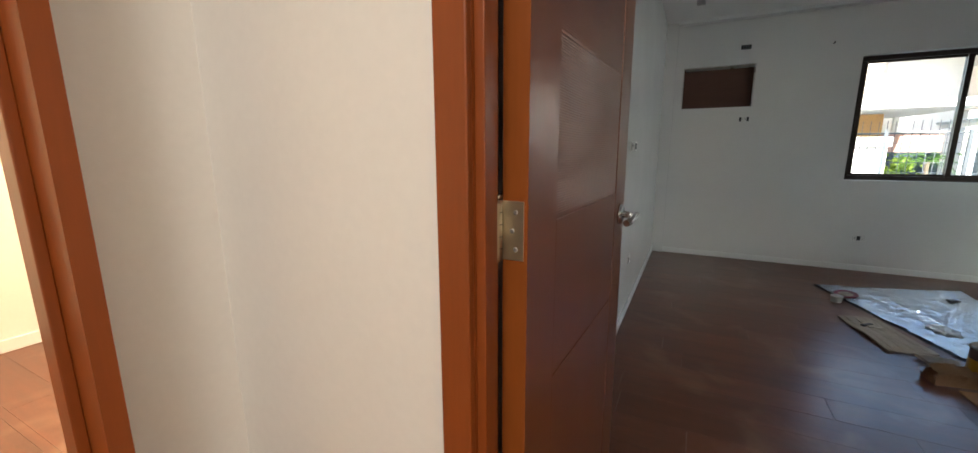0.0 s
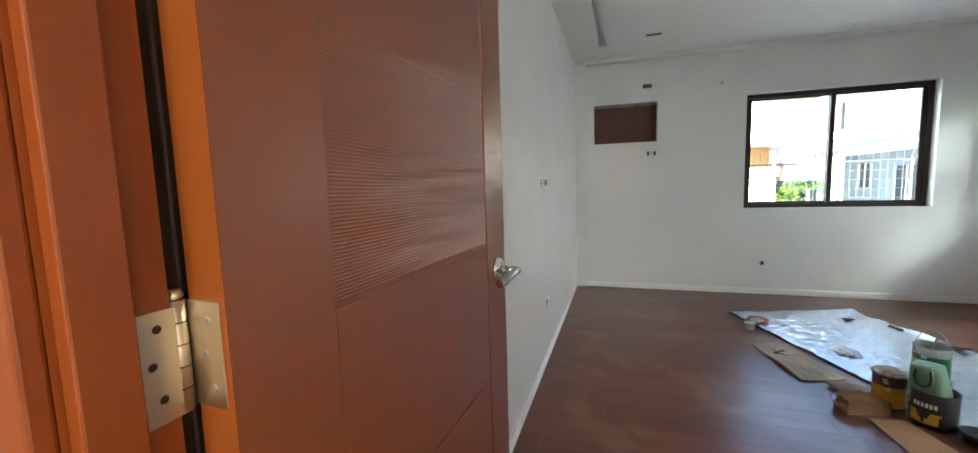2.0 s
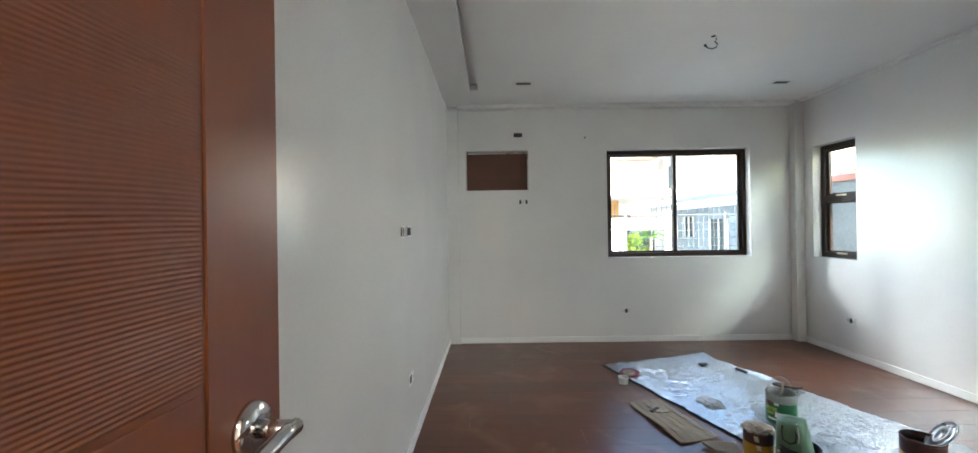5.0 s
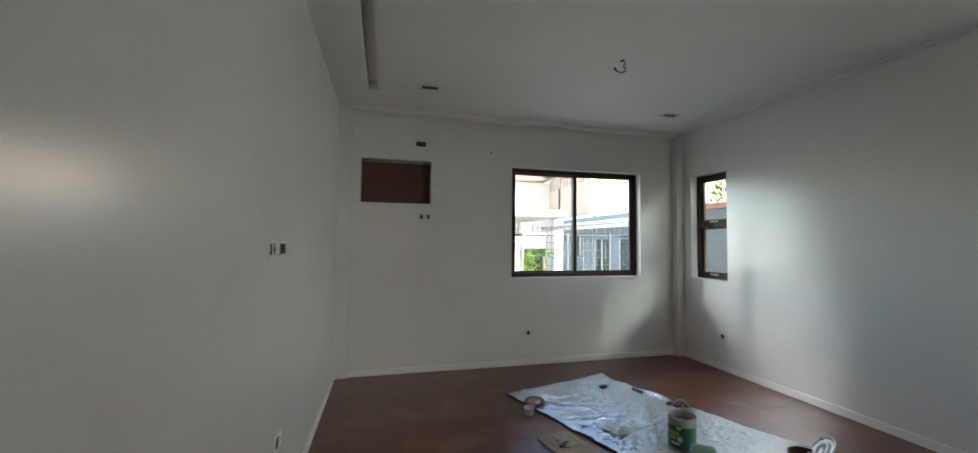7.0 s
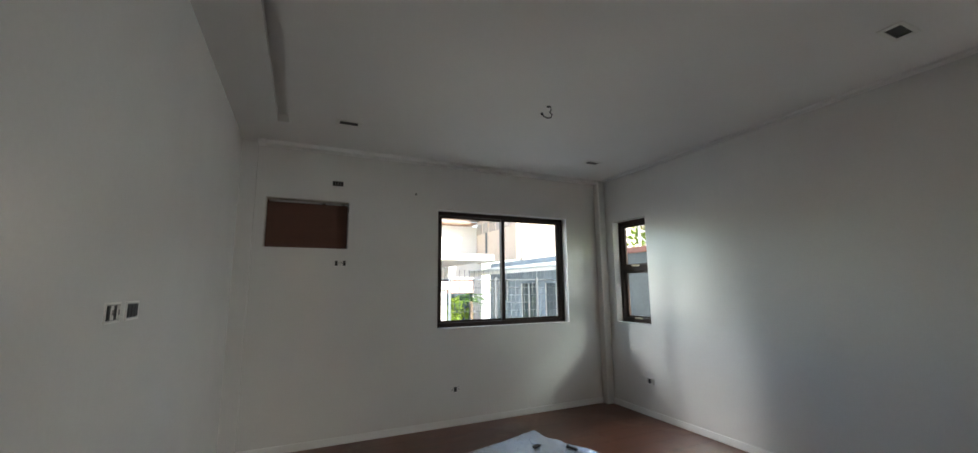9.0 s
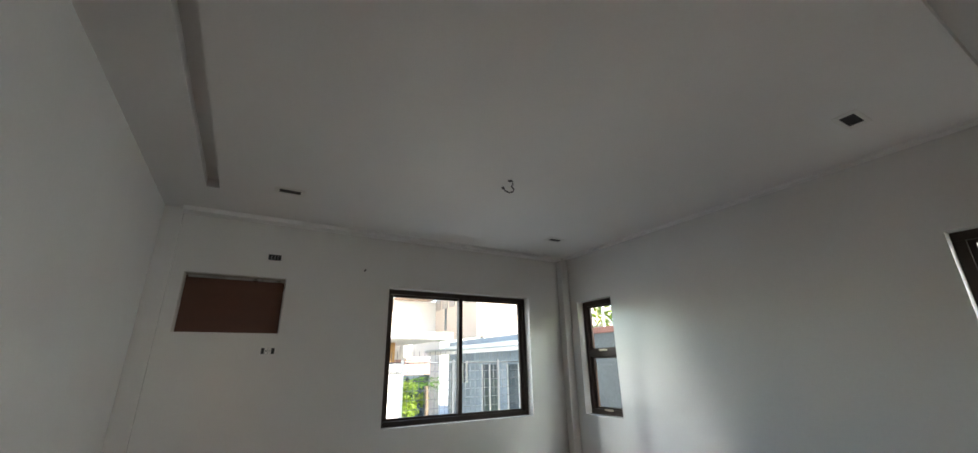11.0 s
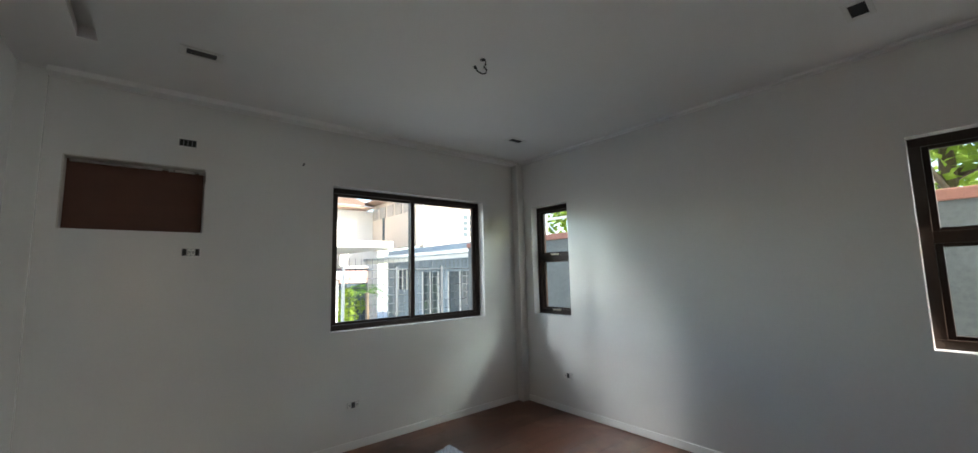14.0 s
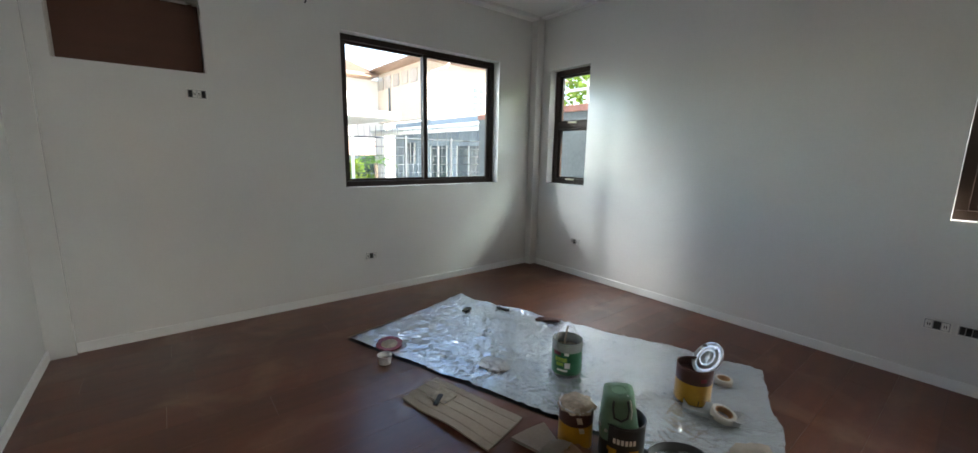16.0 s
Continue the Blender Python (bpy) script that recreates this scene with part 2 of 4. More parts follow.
structure("ceiling_hall", B(-3.5, -8.2, 2.6, 1.8, DY0, 2.75), M_CEIL, "white hall ceiling")
structure("ceiling_side", B(-3.5, DY0, 2.6, -0.15, -3.1, 2.75), M_CEIL, "white room ceiling")
structure("baseboard_side", B(-3.36, -8.1, 0, -3.345, -3.2, 0.08, 0.003), M_TRIM, "cream skirting board")


def door_frame(name, m, width, height, depth, face, label, c=0.052):
    """A door lining across local x, from y 0 (casing side) to depth."""
    f = thing(name, label, "door frame", m, kind="structure")
    part("jamb", B(-0.03, 0, 0, 0, depth, height + 0.03), M_FRAME, f)
    part("jamb", B(width, 0, 0, width + 0.03, depth, height + 0.03), M_FRAME, f)
    part("head", B(0, 0, height, width, depth, height + 0.03), M_FRAME, f)
    part("casing", B(-c, -0.016, 0, 0, 0, height + c, 0.003), M_FRAME, f)
    part("casing", B(width, -0.016, 0, width + c, 0, height + c, 0.003), M_FRAME, f)
    part("casing", B(0.0005, -0.016, height, width - 0.0005, 0, height + c, 0.003), M_FRAME, f)
    part("stop", B(0.0, 0.004, 0, 0.016, face, height, 0.002), M_FRAME, f)
    part("stop", B(width - 0.016, 0.004, 0, width, face, height, 0.002), M_FRAME, f)
    part("stop", B(0.016, 0.004, height - 0.016, width - 0.016, face, height, 0.002), M_FRAME, f)
    return f


door_frame("door_frame_1", pose(0.12, DY0, 0), 0.76, 2.08, 0.078, 0.044, "orange-brown varnished wooden door frame")
door_frame("door_frame_2", pose(-0.486, -5.022, 0, 0, 0, -90), 0.828, 2.07, 0.114, 0.05, "orange-brown varnished wooden door frame of side room", 0.012)
inside = thing("door_frame_3", "inner casing of the bedroom door, left piece coloured as shade", "door frame", pose(0, DY1, 0), kind="structure")
# left piece coloured near black, for the shade behind the open door
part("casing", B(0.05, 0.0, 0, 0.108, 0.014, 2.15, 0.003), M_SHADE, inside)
part("casing", B(0.892, 0.0, 0, 0.95, 0.014, 2.15, 0.003), M_FRAME, inside)
part("casing", B(0.108, 0.0, 2.09, 0.892, 0.014, 2.15, 0.003), M_FRAME, inside)


# ---- the open door ----
def room_door():
    """Leaf along local x from the hinge edge, grooved face towards local -y."""
    w, h, t = 0.748, 2.065, 0.044
    p0, p1, z0, groove = 0.13, 0.62, 1.108, 1.425
    d = thing("door_1", "open brown veneered door with grooved upper panel", "door", pose(0.165, -4.663, 0.008, 0, 0, 87.3), kind="structure")
    back = d.matrix_world.inverted()
    bm = bmesh.new()
    box(bm, 0.0012, 0.003, 0, w, t, h)
    part("core", bm, M_DOOR, d)
    part("hinge_edge", B(0, 0.0, 0, 0.0012, t, h), M_LIP, d, "orange lipping on the hinge edge")
    part("stile", B(0.0012, 0, 0, p0, 0.003, h), M_DOOR, d)
    part("stile", B(p1 + 0.006, 0, 0, w, 0.003, h), M_DOOR, d)
    part("lower_panel", B(p0 + 0.0004, 0, 0, p1, 0.003, 0.783, 0.0008), M_DOOR, d)
    part("middle_panel", B(p0 + 0.0004, 0, 0.786, p1, 0.003, z0 - 0.008, 0.001), M_DOOR, d)
    # fine wavy horizontal ribs of the upper panel
    bm = bmesh.new()
    step, fine, cols = 0.0047, 5, 40
    n = int((h - z0) / step)
    rows = []
    for i in range(n * fine + 1):
        u = i / (n * fine)
        rib, z = i // fine, z0 + i * step / fine
        crest = 0.5 - 0.5 * math.cos(2 * math.pi * (i % fine) / fine)
        row = []
        for j in range(cols + 1):
            f = j / cols
            uneven = 0.75 + 0.7 * noise.noise(Vector((f * 2.2, rib * 0.26, 4)))
            deep = (0.0011 if z < groove else 0.0004) * max(0.15, uneven) * (1 - 0.35 * u)
            sway = 0.012 * noise.noise(Vector((f * 1.6, z * 3.0, 1))) * min(1.0, 4 * u) * min(1.0, abs(z - groove) * 8)
            cut = 0.0012 if abs(z - groove) < 0.0016 else 0.0
            row.append(bm.verts.new((p0 + (p1 - p0) * f, 0.0018 - deep * crest + cut, z + sway)))
        rows.append(row)
    for a, b in zip(rows, rows[1:]):
        for j in range(cols):
            bm.faces.new((a[j], a[j + 1], b[j + 1], b[j])).smooth = True
    part("ribbed_panel", bm, M_DOOR, d, "panel of fine horizontal ribs")
    for side, y in ((-1, 0.0), (1, t)):
        rose = part("handle_rose", moved(turned([(0.031, 0), (0.031, 0.004), (0.026, 0.011), (0.012, 0.012)]), pose(0.688, y, 1.032, 90 if side < 0 else -90)), M_CHROME, d, "round chrome rose")
        part("spindle", moved(turned([(0.011, 0.010), (0.0095, 0.03), (0.0105, 0.052)], 16), pose(0.688, y, 1.032, 90 if side < 0 else -90)), M_CHROME, d)
        yy = y + side * 0.05
        bm = tube([(0.696, yy, 1.032), (0.67, yy, 1.033), (0.64, yy - side * 0.002, 1.030), (0.61, yy - side * 0.004, 1.024), (0.588, yy - side * 0.01, 1.022)], 0.0095, 10)
        part("lever", bm, M_CHROME, d, "chrome lever")
    for z in (0.25, 1.10, 1.85):
        hinge = part("hinge", moved(turned([(0.0075, 0), (0.0075, 0.098)], 16), pose(-0.0095, t + 0.004, z - 0.049)), M_STEEL, d, "steel butt hinge")
        for k in range(1, 5):
            part("knuckle_ring", moved(turned([(0.0079, 0), (0.0079, 0.001)], 16), pose(-0.0095, t + 0.004, z - 0.049 + k * 0.0196)), M_DARK, hinge)
        part("pin_cap", moved(turned([(0.004, 0), (0.007, 0.003), (0.005, 0.009)], 14), pose(-0.0095, t + 0.004, z + 0.049)), M_STEEL, hinge)
        part("hinge_leaf", B(-0.0022, 0.006, z - 0.048, 0, t + 0.004, z + 0.048, 0.0006), M_STEEL, hinge)
        part("jamb_leaf", moved(B(0.1195, -4.712, z - 0.043, 0.1222, -4.667, z + 0.053, 0.0006), back), M_STEEL, hinge)
        for dz in (-0.03, 0.0, 0.03):
            part("screw", moved(moved(turned([(0.0038, 0), (0.0028, 0.001)], 10), pose(0.1222, -4.69 - 0.006 * (dz == 0), z + dz + 0.008, 0, 90)), back), M_BRONZE, hinge)
        for dz in (-0.03, 0.0, 0.03):
            part("screw", moved(turned([(0.0042, 0), (0.003, 0.001)], 10), pose(-0.0022, 0.02 + 0.006 * (dz == 0), z + dz, 0, -90)), M_METALBOX, hinge)
    return d


room_door()


# ---- windows ----
def sliding_window():
    w = thing("window_1", "dark bronze aluminium sliding window with two panes", "window", pose(W_X0, 0.085, W_Z0), kind="structure")
    W, H, f, d = W_X1 - W_X0, W_Z1 - W_Z0, 0.042, 0.075
    part("frame_rail", B(0, 0, 0, W, d, f, 0.002), M_BRONZE, w)
    part("frame_rail", B(0, 0, H - f, W, d, H, 0.002), M_BRONZE, w)
    part("frame_stile", B(0, 0, f, f, d, H - f, 0.002), M_BRONZE, w)
    part("frame_stile", B(W - f, 0, f, W, d, H - f, 0.002), M_BRONZE, w)
    for x0, x1, y in ((f, W / 2 + 0.02, 0.042), (W / 2 - 0.02, W - f, 0.012)):
        s = part("sash", B(x0, y, f, x0 + 0.04, y + 0.024, H - f, 0.002), M_BRONZE, w)
        part("sash_stile", B(x1 - 0.04, y, f, x1, y + 0.024, H - f, 0.002), M_BRONZE, s)
        part("sash_rail", B(x0 + 0.04, y, f, x1 - 0.04, y + 0.024, f + 0.02), M_BRONZE, s)
        part("sash_rail", B(x0 + 0.04, y, H - f - 0.02, x1 - 0.04, y + 0.024, H - f), M_BRONZE, s)
        g = part("pane", B(x0 + 0.035, y + 0.01, f + 0.015, x1 - 0.035, y + 0.014, H - f - 0.015), M_GLASS, s)
        g.visible_shadow = False
    return w


def awning_window(name, span, label):
    y0, y1, z0, z1 = span
    w = thing(name, label, "window", pose(RW + 0.085, y0, z0), kind="structure")
    L, H, f, d = y1 - y0, z1 - z0, 0.05, 0.07
    zm = 0.56
    part("frame_rail", B(0, 0, 0, d, L, f, 0.002), M_BRONZE, w)
    part("frame_rail", B(0, 0, H - f, d, L, H, 0.002), M_BRONZE, w)
    part("frame_stile", B(0, 0, f, d, f, H - f, 0.002), M_BRONZE, w)
    part("frame_stile", B(0, L - f, f, d, L, H - f, 0.002), M_BRONZE, w)
    part("transom", B(0, f, zm, d, L - f, zm + 0.065, 0.002), M_BRONZE, w)
    for lo, hi in ((f, zm), (zm + 0.065, H - f)):
        s = part("sash", B(0.02, f, lo, 0.05, f + 0.03, hi, 0.002), M_BRONZE, w)
        part("sash_stile", B(0.02, L - f - 0.03, lo, 0.05, L - f, hi, 0.002), M_BRONZE, s)
        part("sash_rail", B(0.02, f + 0.03, lo, 0.05, L - f - 0.03, lo + 0.02), M_BRONZE, s)
        part("sash_rail", B(0.02, f + 0.03, hi - 0.02, 0.05, L - f - 0.03, hi), M_BRONZE, s)
        g = part("pane", B(0.033, f + 0.025, lo + 0.015, 0.037, L - f - 0.025, hi - 0.015), M_GLASS, s)
        g.visible_shadow = False
        hd = part("latch", B(-0.012, L / 2 - 0.05, lo - 0.012, 0.006, L / 2 + 0.05, lo + 0.004, 0.003), M_STEEL, s, "silver awning latch")
        part("latch_lever", B(-0.02, L / 2 - 0.02, lo - 0.006, -0.012, L / 2 + 0.05, lo + 0.006, 0.003), M_STEEL, hd)
    return w


sliding_window()
awning_window("window_2", S1, "narrow dark bronze awning window with two lights")
awning_window("window_3", S2, "wide dark bronze awning window with two lights")

# boarded air-conditioner opening
ac = thing("boarded_opening", "brown plywood board closing a wall opening", "board", pose(AC[0], 0.1, AC[2]))
part("board", B(0.002, 0, 0.002, AC[1] - AC[0] - 0.002, 0.012, AC[3] - AC[2] - 0.004), M_BOARD, ac)
part("edge_strip", B(0.02, -0.03, AC[3] - AC[2] - 0.024, AC[1] - AC[0] - 0.008, -0.012, AC[3] - AC[2] - 0.01, 0.002), M_TIN, ac, "thin shiny metal strip")


M_LINER = mat("bare_plaster", (0.55, 0.52, 0.47), 0.9, vary=0.2, scale=12, bump=0.2)
w_, h_ = AC[1] - AC[0], AC[3] - AC[2]
for x0, z0, x1, z1 in ((0.0005, 0.0005, 0.006, h_ - 0.0005), (w_ - 0.006, 0.0005, w_ - 0.0005, h_ - 0.0005), (0.006, h_ - 0.006, w_ - 0.006, h_ - 0.0005)):
    part("liner", B(x0, -0.098, z0, x1, -0.001, z1), M_TIN if x0 > 0.3 else M_LINER, ac, "rough bare edge of the opening")

# ---- electrical fittings ----
def wall_box(label, m, w=0.11, h=0.062, kind="outlet"):
    """An unfinished box in the wall; local x along the wall, y out of it."""
    o = thing("wall_" + kind, label, kind, m, group="electrical fittings")
    t = 0.006
    part("flange", B(-w / 2, -0.003, -h / 2, -w / 2 + t, 0.004, h / 2, 0.001), M_WHITEPL, o)
    part("flange", B(w / 2 - t, -0.003, -h / 2, w / 2, 0.004, h / 2, 0.001), M_WHITEPL, o)
    part("flange", B(-w / 2 + t, -0.003, -h / 2, w / 2 - t, 0.004, -h / 2 + t), M_WHITEPL, o)
    part("flange", B(-w / 2 + t, -0.003, h / 2 - t, w / 2 - t, 0.004, h / 2), M_WHITEPL, o)
    return o


def outlet(m, label, slots):
    """slots: the dark and light modules side by side in the box."""
    o = wall_box(label, m)
    part("backing", B(-0.048, 0.0005, -0.024, 0.048, 0.0015, 0.024), M_METALBOX, o)
    step = 0.092 / len(slots)
    for i, c in enumerate(slots):
        x = -0.046 + i * step
        if c == "d":
            part("module", B(x + 0.002, 0.0016, -0.021, x + step - 0.002, 0.005, 0.021, 0.001), M_DARK, o, "black socket module")
        elif c == "w":
            p = part("module", B(x + 0.002, 0.0016, -0.021, x + step - 0.002, 0.006, 0.021, 0.001), M_WHITEPL, o)
            part("slot", B(x + step * 0.3, 0.0061, -0.008, x + step * 0.42, 0.0066, 0.008), M_DARK, p)
            part("slot", B(x + step * 0.58, 0.0061, -0.008, x + step * 0.7, 0.0066, 0.008), M_DARK, p)
    return o


NORTH, EAST, WEST = 180, 90, -90
outlet(pose(0.776, -0.001, 2.271, 0, 0, NORTH), "open black junction box high on the wall", "dddd")
outlet(pose(0.826, -0.001, 1.539, 0, 0, NORTH), "white socket with dark modules below boarded opening", "dwwd")
outlet(pose(1.931, -0.001, 0.335, 0, 0, NORTH), "unfinished low wall socket under the window", "wdw")
outlet(pose(RW - 0.001, -0.63, 0.345, 0, 0, EAST), "unfinished low wall socket under narrow window", "wdw")
outlet(pose(RW - 0.001, -3.135, 0.335, 0, 0, EAST), "unfinished low wall socket with three modules", "wdw")
outlet(pose(RW - 0.001, -3.26, 0.335, 0, 0, EAST), "open dark low wall socket box", "dddd")
outlet(pose(0.001, -2.288, 1.25, 0, 0, WEST), "white switch plate with two grey rockers", "wdwd")
outlet(pose(0.001, -2.13, 1.25, 0, 0, WEST), "open switch box with dark inside", "ddd")
outlet(pose(0.001, -2.11, 0.407, 0, 0, WEST), "unfinished low wall socket above the skirting", "wd")
stub = thing("cable_stub", "short black cable end poking from wall", "cable", pose(1.51, 0, 2.241))
part("cable", tube([(0, 0.01, 0), (0, -0.014, -0.001), (-0.004, -0.022, -0.008), (-0.012, -0.026, -0.02)], 0.006), M_DARK, stub)


def downlight(x, y):
    """An unfinished rectangular downlight opening in the ceiling."""
    d = thing("ceiling_downlight", "rectangular recessed downlight with dark opening", "ceiling light", pose(x, y, CEIL), group="ceiling downlights")
    a, b, f = 0.098, 0.054, 0.022
    part("frame", B(-a, -b, -0.006, a, -b + f, -0.0005, 0.002), M_WHITEPL, d)
    part("frame", B(-a, b - f, -0.006, a, b, -0.0005, 0.002), M_WHITEPL, d)
    part("frame", B(-a, -b + f, -0.006, -a + f * 1.4, b - f, -0.0005, 0.002), M_WHITEPL, d)
    part("frame", B(a - f * 1.4, -b + f, -0.006, a, b - f, -0.0005, 0.002), M_WHITEPL, d)
    # flat dark plate painted in for the shade inside the opening
    part("shade_plate", B(-a + f * 1.4, -b + f, -0.002, a - f * 1.4, b - f, -0.0008), M_DARK, d)


for x, y in ((0.785, -0.73), (3.19, -0.65), (3.195, -3.05)):
    downlight(x, y)
wire = thing("ceiling_wire", "looped black and white wire hanging from ceiling", "wire", pose(2.03, -1.6, CEIL))
part("wire", tube([(0.02, 0, 0.005), (0.022, 0.0, -0.03), (0.012, 0.004, -0.05), (0.03, 0, -0.075), (0.02, 0, -0.105), (-0.012, -0.004, -0.122), (-0.05, -0.006, -0.115), (-0.068, -0.006, -0.092)], 0.0052), M_DARK, wire)
part("tape_end", tube([(-0.064, -0.006, -0.10), (-0.072, -0.006, -0.082)], 0.0095), M_DARK, wire)
part("twisted_wire", tube([(0.028, 0, 0.005), (0.034, 0.004, -0.03), (0.014, 0.008, -0.062), (0.002, 0.004, -0.07)], 0.0035), M_WHITEPL, wire)
part("plug", turned([(0.016, -0.004), (0.018, 0.0)], 14), M_DARK, wire)
wire.location, wire.scale = (2.045, -1.6, CEIL), (0.9, 0.9, 0.74)

# ---- things on the floor ----
M_FOIL = mat("bubble_foil", (0.93, 0.97, 1.0), 0.18, metal=0.75, vary=0.06, scale=5, fine=110, bump=0.15)
M_CARD = mat("cardboard", (0.34, 0.28, 0.22), 0.85, vary=0.15, scale=6, fine=80, bump=0.06)
M_CARD2 = mat("brown_cardboard", (0.36, 0.2, 0.1), 0.85, vary=0.2, scale=8, fine=80, bump=0.08)
M_YELLOW = mat("yellow_label", (0.52, 0.27, 0.012), 0.35, vary=0.15, scale=12)
M_BLACKPL = mat("black_label", (0.018, 0.016, 0.016), 0.35, vary=0.25, scale=12)
M_BROWNL = mat("brown_label", (0.06, 0.02, 0.014), 0.35, vary=0.2, scale=12)
M_GREENL = mat("green_label", (0.01, 0.13, 0.05), 0.35, vary=0.2, scale=12)
M_JUG = mat("pale_green_plastic", (0.15, 0.27, 0.18), 0.4, vary=0.1, scale=10)
M_RED = mat("red_plastic", (0.17, 0.012, 0.028), 0.4, vary=0.35, scale=40, fine=120)
M_PAPER = mat("masking_paper", (0.6, 0.57, 0.5), 0.8, vary=0.12, scale=18, bump=0.15)
M_OLDPAPER = mat("stained_paper", (0.36, 0.3, 0.23), 0.8, vary=0.45, scale=22, fine=60, bump=0.4)
M_TAPE = mat("masking_tape", (0.5, 0.47, 0.4), 0.7, vary=0.08, scale=20)
M_CLEAR = mat("clouded_plastic", (0.6, 0.62, 0.62), 0.25, vary=0.1, scale=20)
M_CLEAR.node_tree.nodes["Principled BSDF"].inputs["Transmission Weight"].default_value = 0.15


def foil_sheet():
    """Crumpled foil insulation laid on the floor: u along its length, v across."""
    o, u, v = Vector((1.455, -0.757, 0)), Vector((0.3325, -0.943, 0)), Vector((0.977, 0.2125, 0))
    n, k, L, W = 310, 148, 2.35, 1.045
    bm = bmesh.new()
    grid = []
    for i in range(n + 1):
        row = []
        for j in range(k + 1):
            b = W * j / k
            end = L - 0.21 * b
            a = end * i / n
            edge = min(b, W - b, a, end - a)
            p = o + u * a + v * b
            wob = 0.016 * noise.noise(Vector((a * 6, b * 6, 3))) + 0.008 * noise.noise(Vector((a * 22, b * 22, 1)))
            if edge < 0.04:
                p += (u + v) * wob * 1.2
            z = 0.010 + 0.006 * abs(noise.noise(Vector((a * 3.1, b * 3.1, 0)))) + 0.009 * abs(noise.noise(Vector((a * 9, b * 9, 2)))) + 0.010 * abs(noise.noise(Vector((a * 21, b * 24, 5)))) + 0.005 * abs(noise.noise(Vector((a * 38, b * 46, 8)))) + 0.001 * noise.noise(Vector((a * 85, b * 90, 3)))
            z += 0.022 * math.exp(-((a - 0.02) / 0.08) ** 2 - ((b - W) / 0.3) ** 2)
            z += 0.028 * math.exp(-(b - W) ** 2 / 0.0009) * max(0, noise.noise(Vector((a * 4, 0, 7))) + 0.25)
            row.append(bm.verts.new((p.x, p.y, max(0.006, z))))
        grid.append(row)
    for i in range(n):
        for j in range(k):
            bm.faces.new((grid[i][j], grid[i + 1][j], grid[i + 1][j + 1], grid[i][j + 1])).smooth = True
    bmesh.ops.solidify(bm, geom=bm.faces[:], thickness=0.004)
    for f in bm.faces:
        f.smooth = True
    s = thing("foil_sheet", "crumpled silver bubble-foil insulation sheet on floor", "sheet", bm=bm, material=M_FOIL)
    # thin black strip low along the near edge
    bm = bmesh.new()
    rim = [[bm.verts.new(o + u * (L * i / 60) + v * b + Vector((0, 0, z))) for b, z in ((-0.012 - 0.006 * noise.noise(Vector((i * 0.4, 0, 2))), 0.002), (0.05, 0.004))] for i in range(61)]
    for p, q in zip(rim, rim[1:]):
        bm.faces.new((p[0], p[1], q[1], q[0]))
    bmesh.ops.solidify(bm, geom=bm.faces[:], thickness=0.0015)
    part("backing", bm, M_DARK, s, "thin black strip along the edge")
    bm = bmesh.new()
    rim = [[bm.verts.new(o + v * (0.55 * i / 24) + u * a + Vector((0, 0, z))) for a, z in ((-0.03 - 0.012 * noise.noise(Vector((i * 0.5, 3, 2))), 0.004), (0.02, 0.022 + 0.008 * noise.noise(Vector((i * 0.6, 1, 5)))))] for i in range(25)]
    for p, q in zip(rim, rim[1:]):
        bm.faces.new((p[0], p[1], q[1], q[0]))
    bmesh.ops.solidify(bm, geom=bm.faces[:], thickness=0.0015)
    part("curled_edge", bm, M_CARD, s, "tan backing curled up at the end")
    return s


foil_sheet()


def slab_at(name, label, cat, corners, z0, z1, material, warp=0.004, seed=1, n=14, ribs=0.0):
    """A thin, slightly warped board with the given four floor corners."""
    bm = bmesh.new()
    c = [Vector((x, y, 0)) for x, y in corners]
    top, low = [], []
    for i in range(n + 1):
        for lst, z in ((top, z1), (low, z0)):
            row = []
            for j in range(n + 1):
                a, b = i / n, j / n
                p = (c[0] * (1 - a) + c[1] * a) * (1 - b) + (c[3] * (1 - a) + c[2] * a) * b
                w = warp * (0.5 + noise.noise(Vector((p.x * 5, p.y * 5, seed))))
                row.append(bm.verts.new((p.x, p.y, z + max(0, w) - (ribs if lst is top and i % 11 == 7 else 0))))
            lst.append(row)
    for i in range(n):
        for j in range(n):
            bm.faces.new((top[i][j], top[i + 1][j], top[i + 1][j + 1], top[i][j + 1]))
            bm.faces.new((low[i][j], low[i][j + 1], low[i + 1][j + 1], low[i + 1][j]))
    for i in range(n):
        for a, b in ((top, low),):
            bm.faces.new((a[i][0], b[i][0], b[i + 1][0], a[i + 1][0]))
            bm.faces.new((a[i][n], a[i + 1][n], b[i + 1][n], b[i][n]))
            bm.faces.new((a[0][i], a[0][i + 1], b[0][i + 1], b[0][i]))
            bm.faces.new((a[n][i], b[n][i], b[n][i + 1], a[n][i + 1]))
    return thing(name, label, cat, bm=bm, material=material)


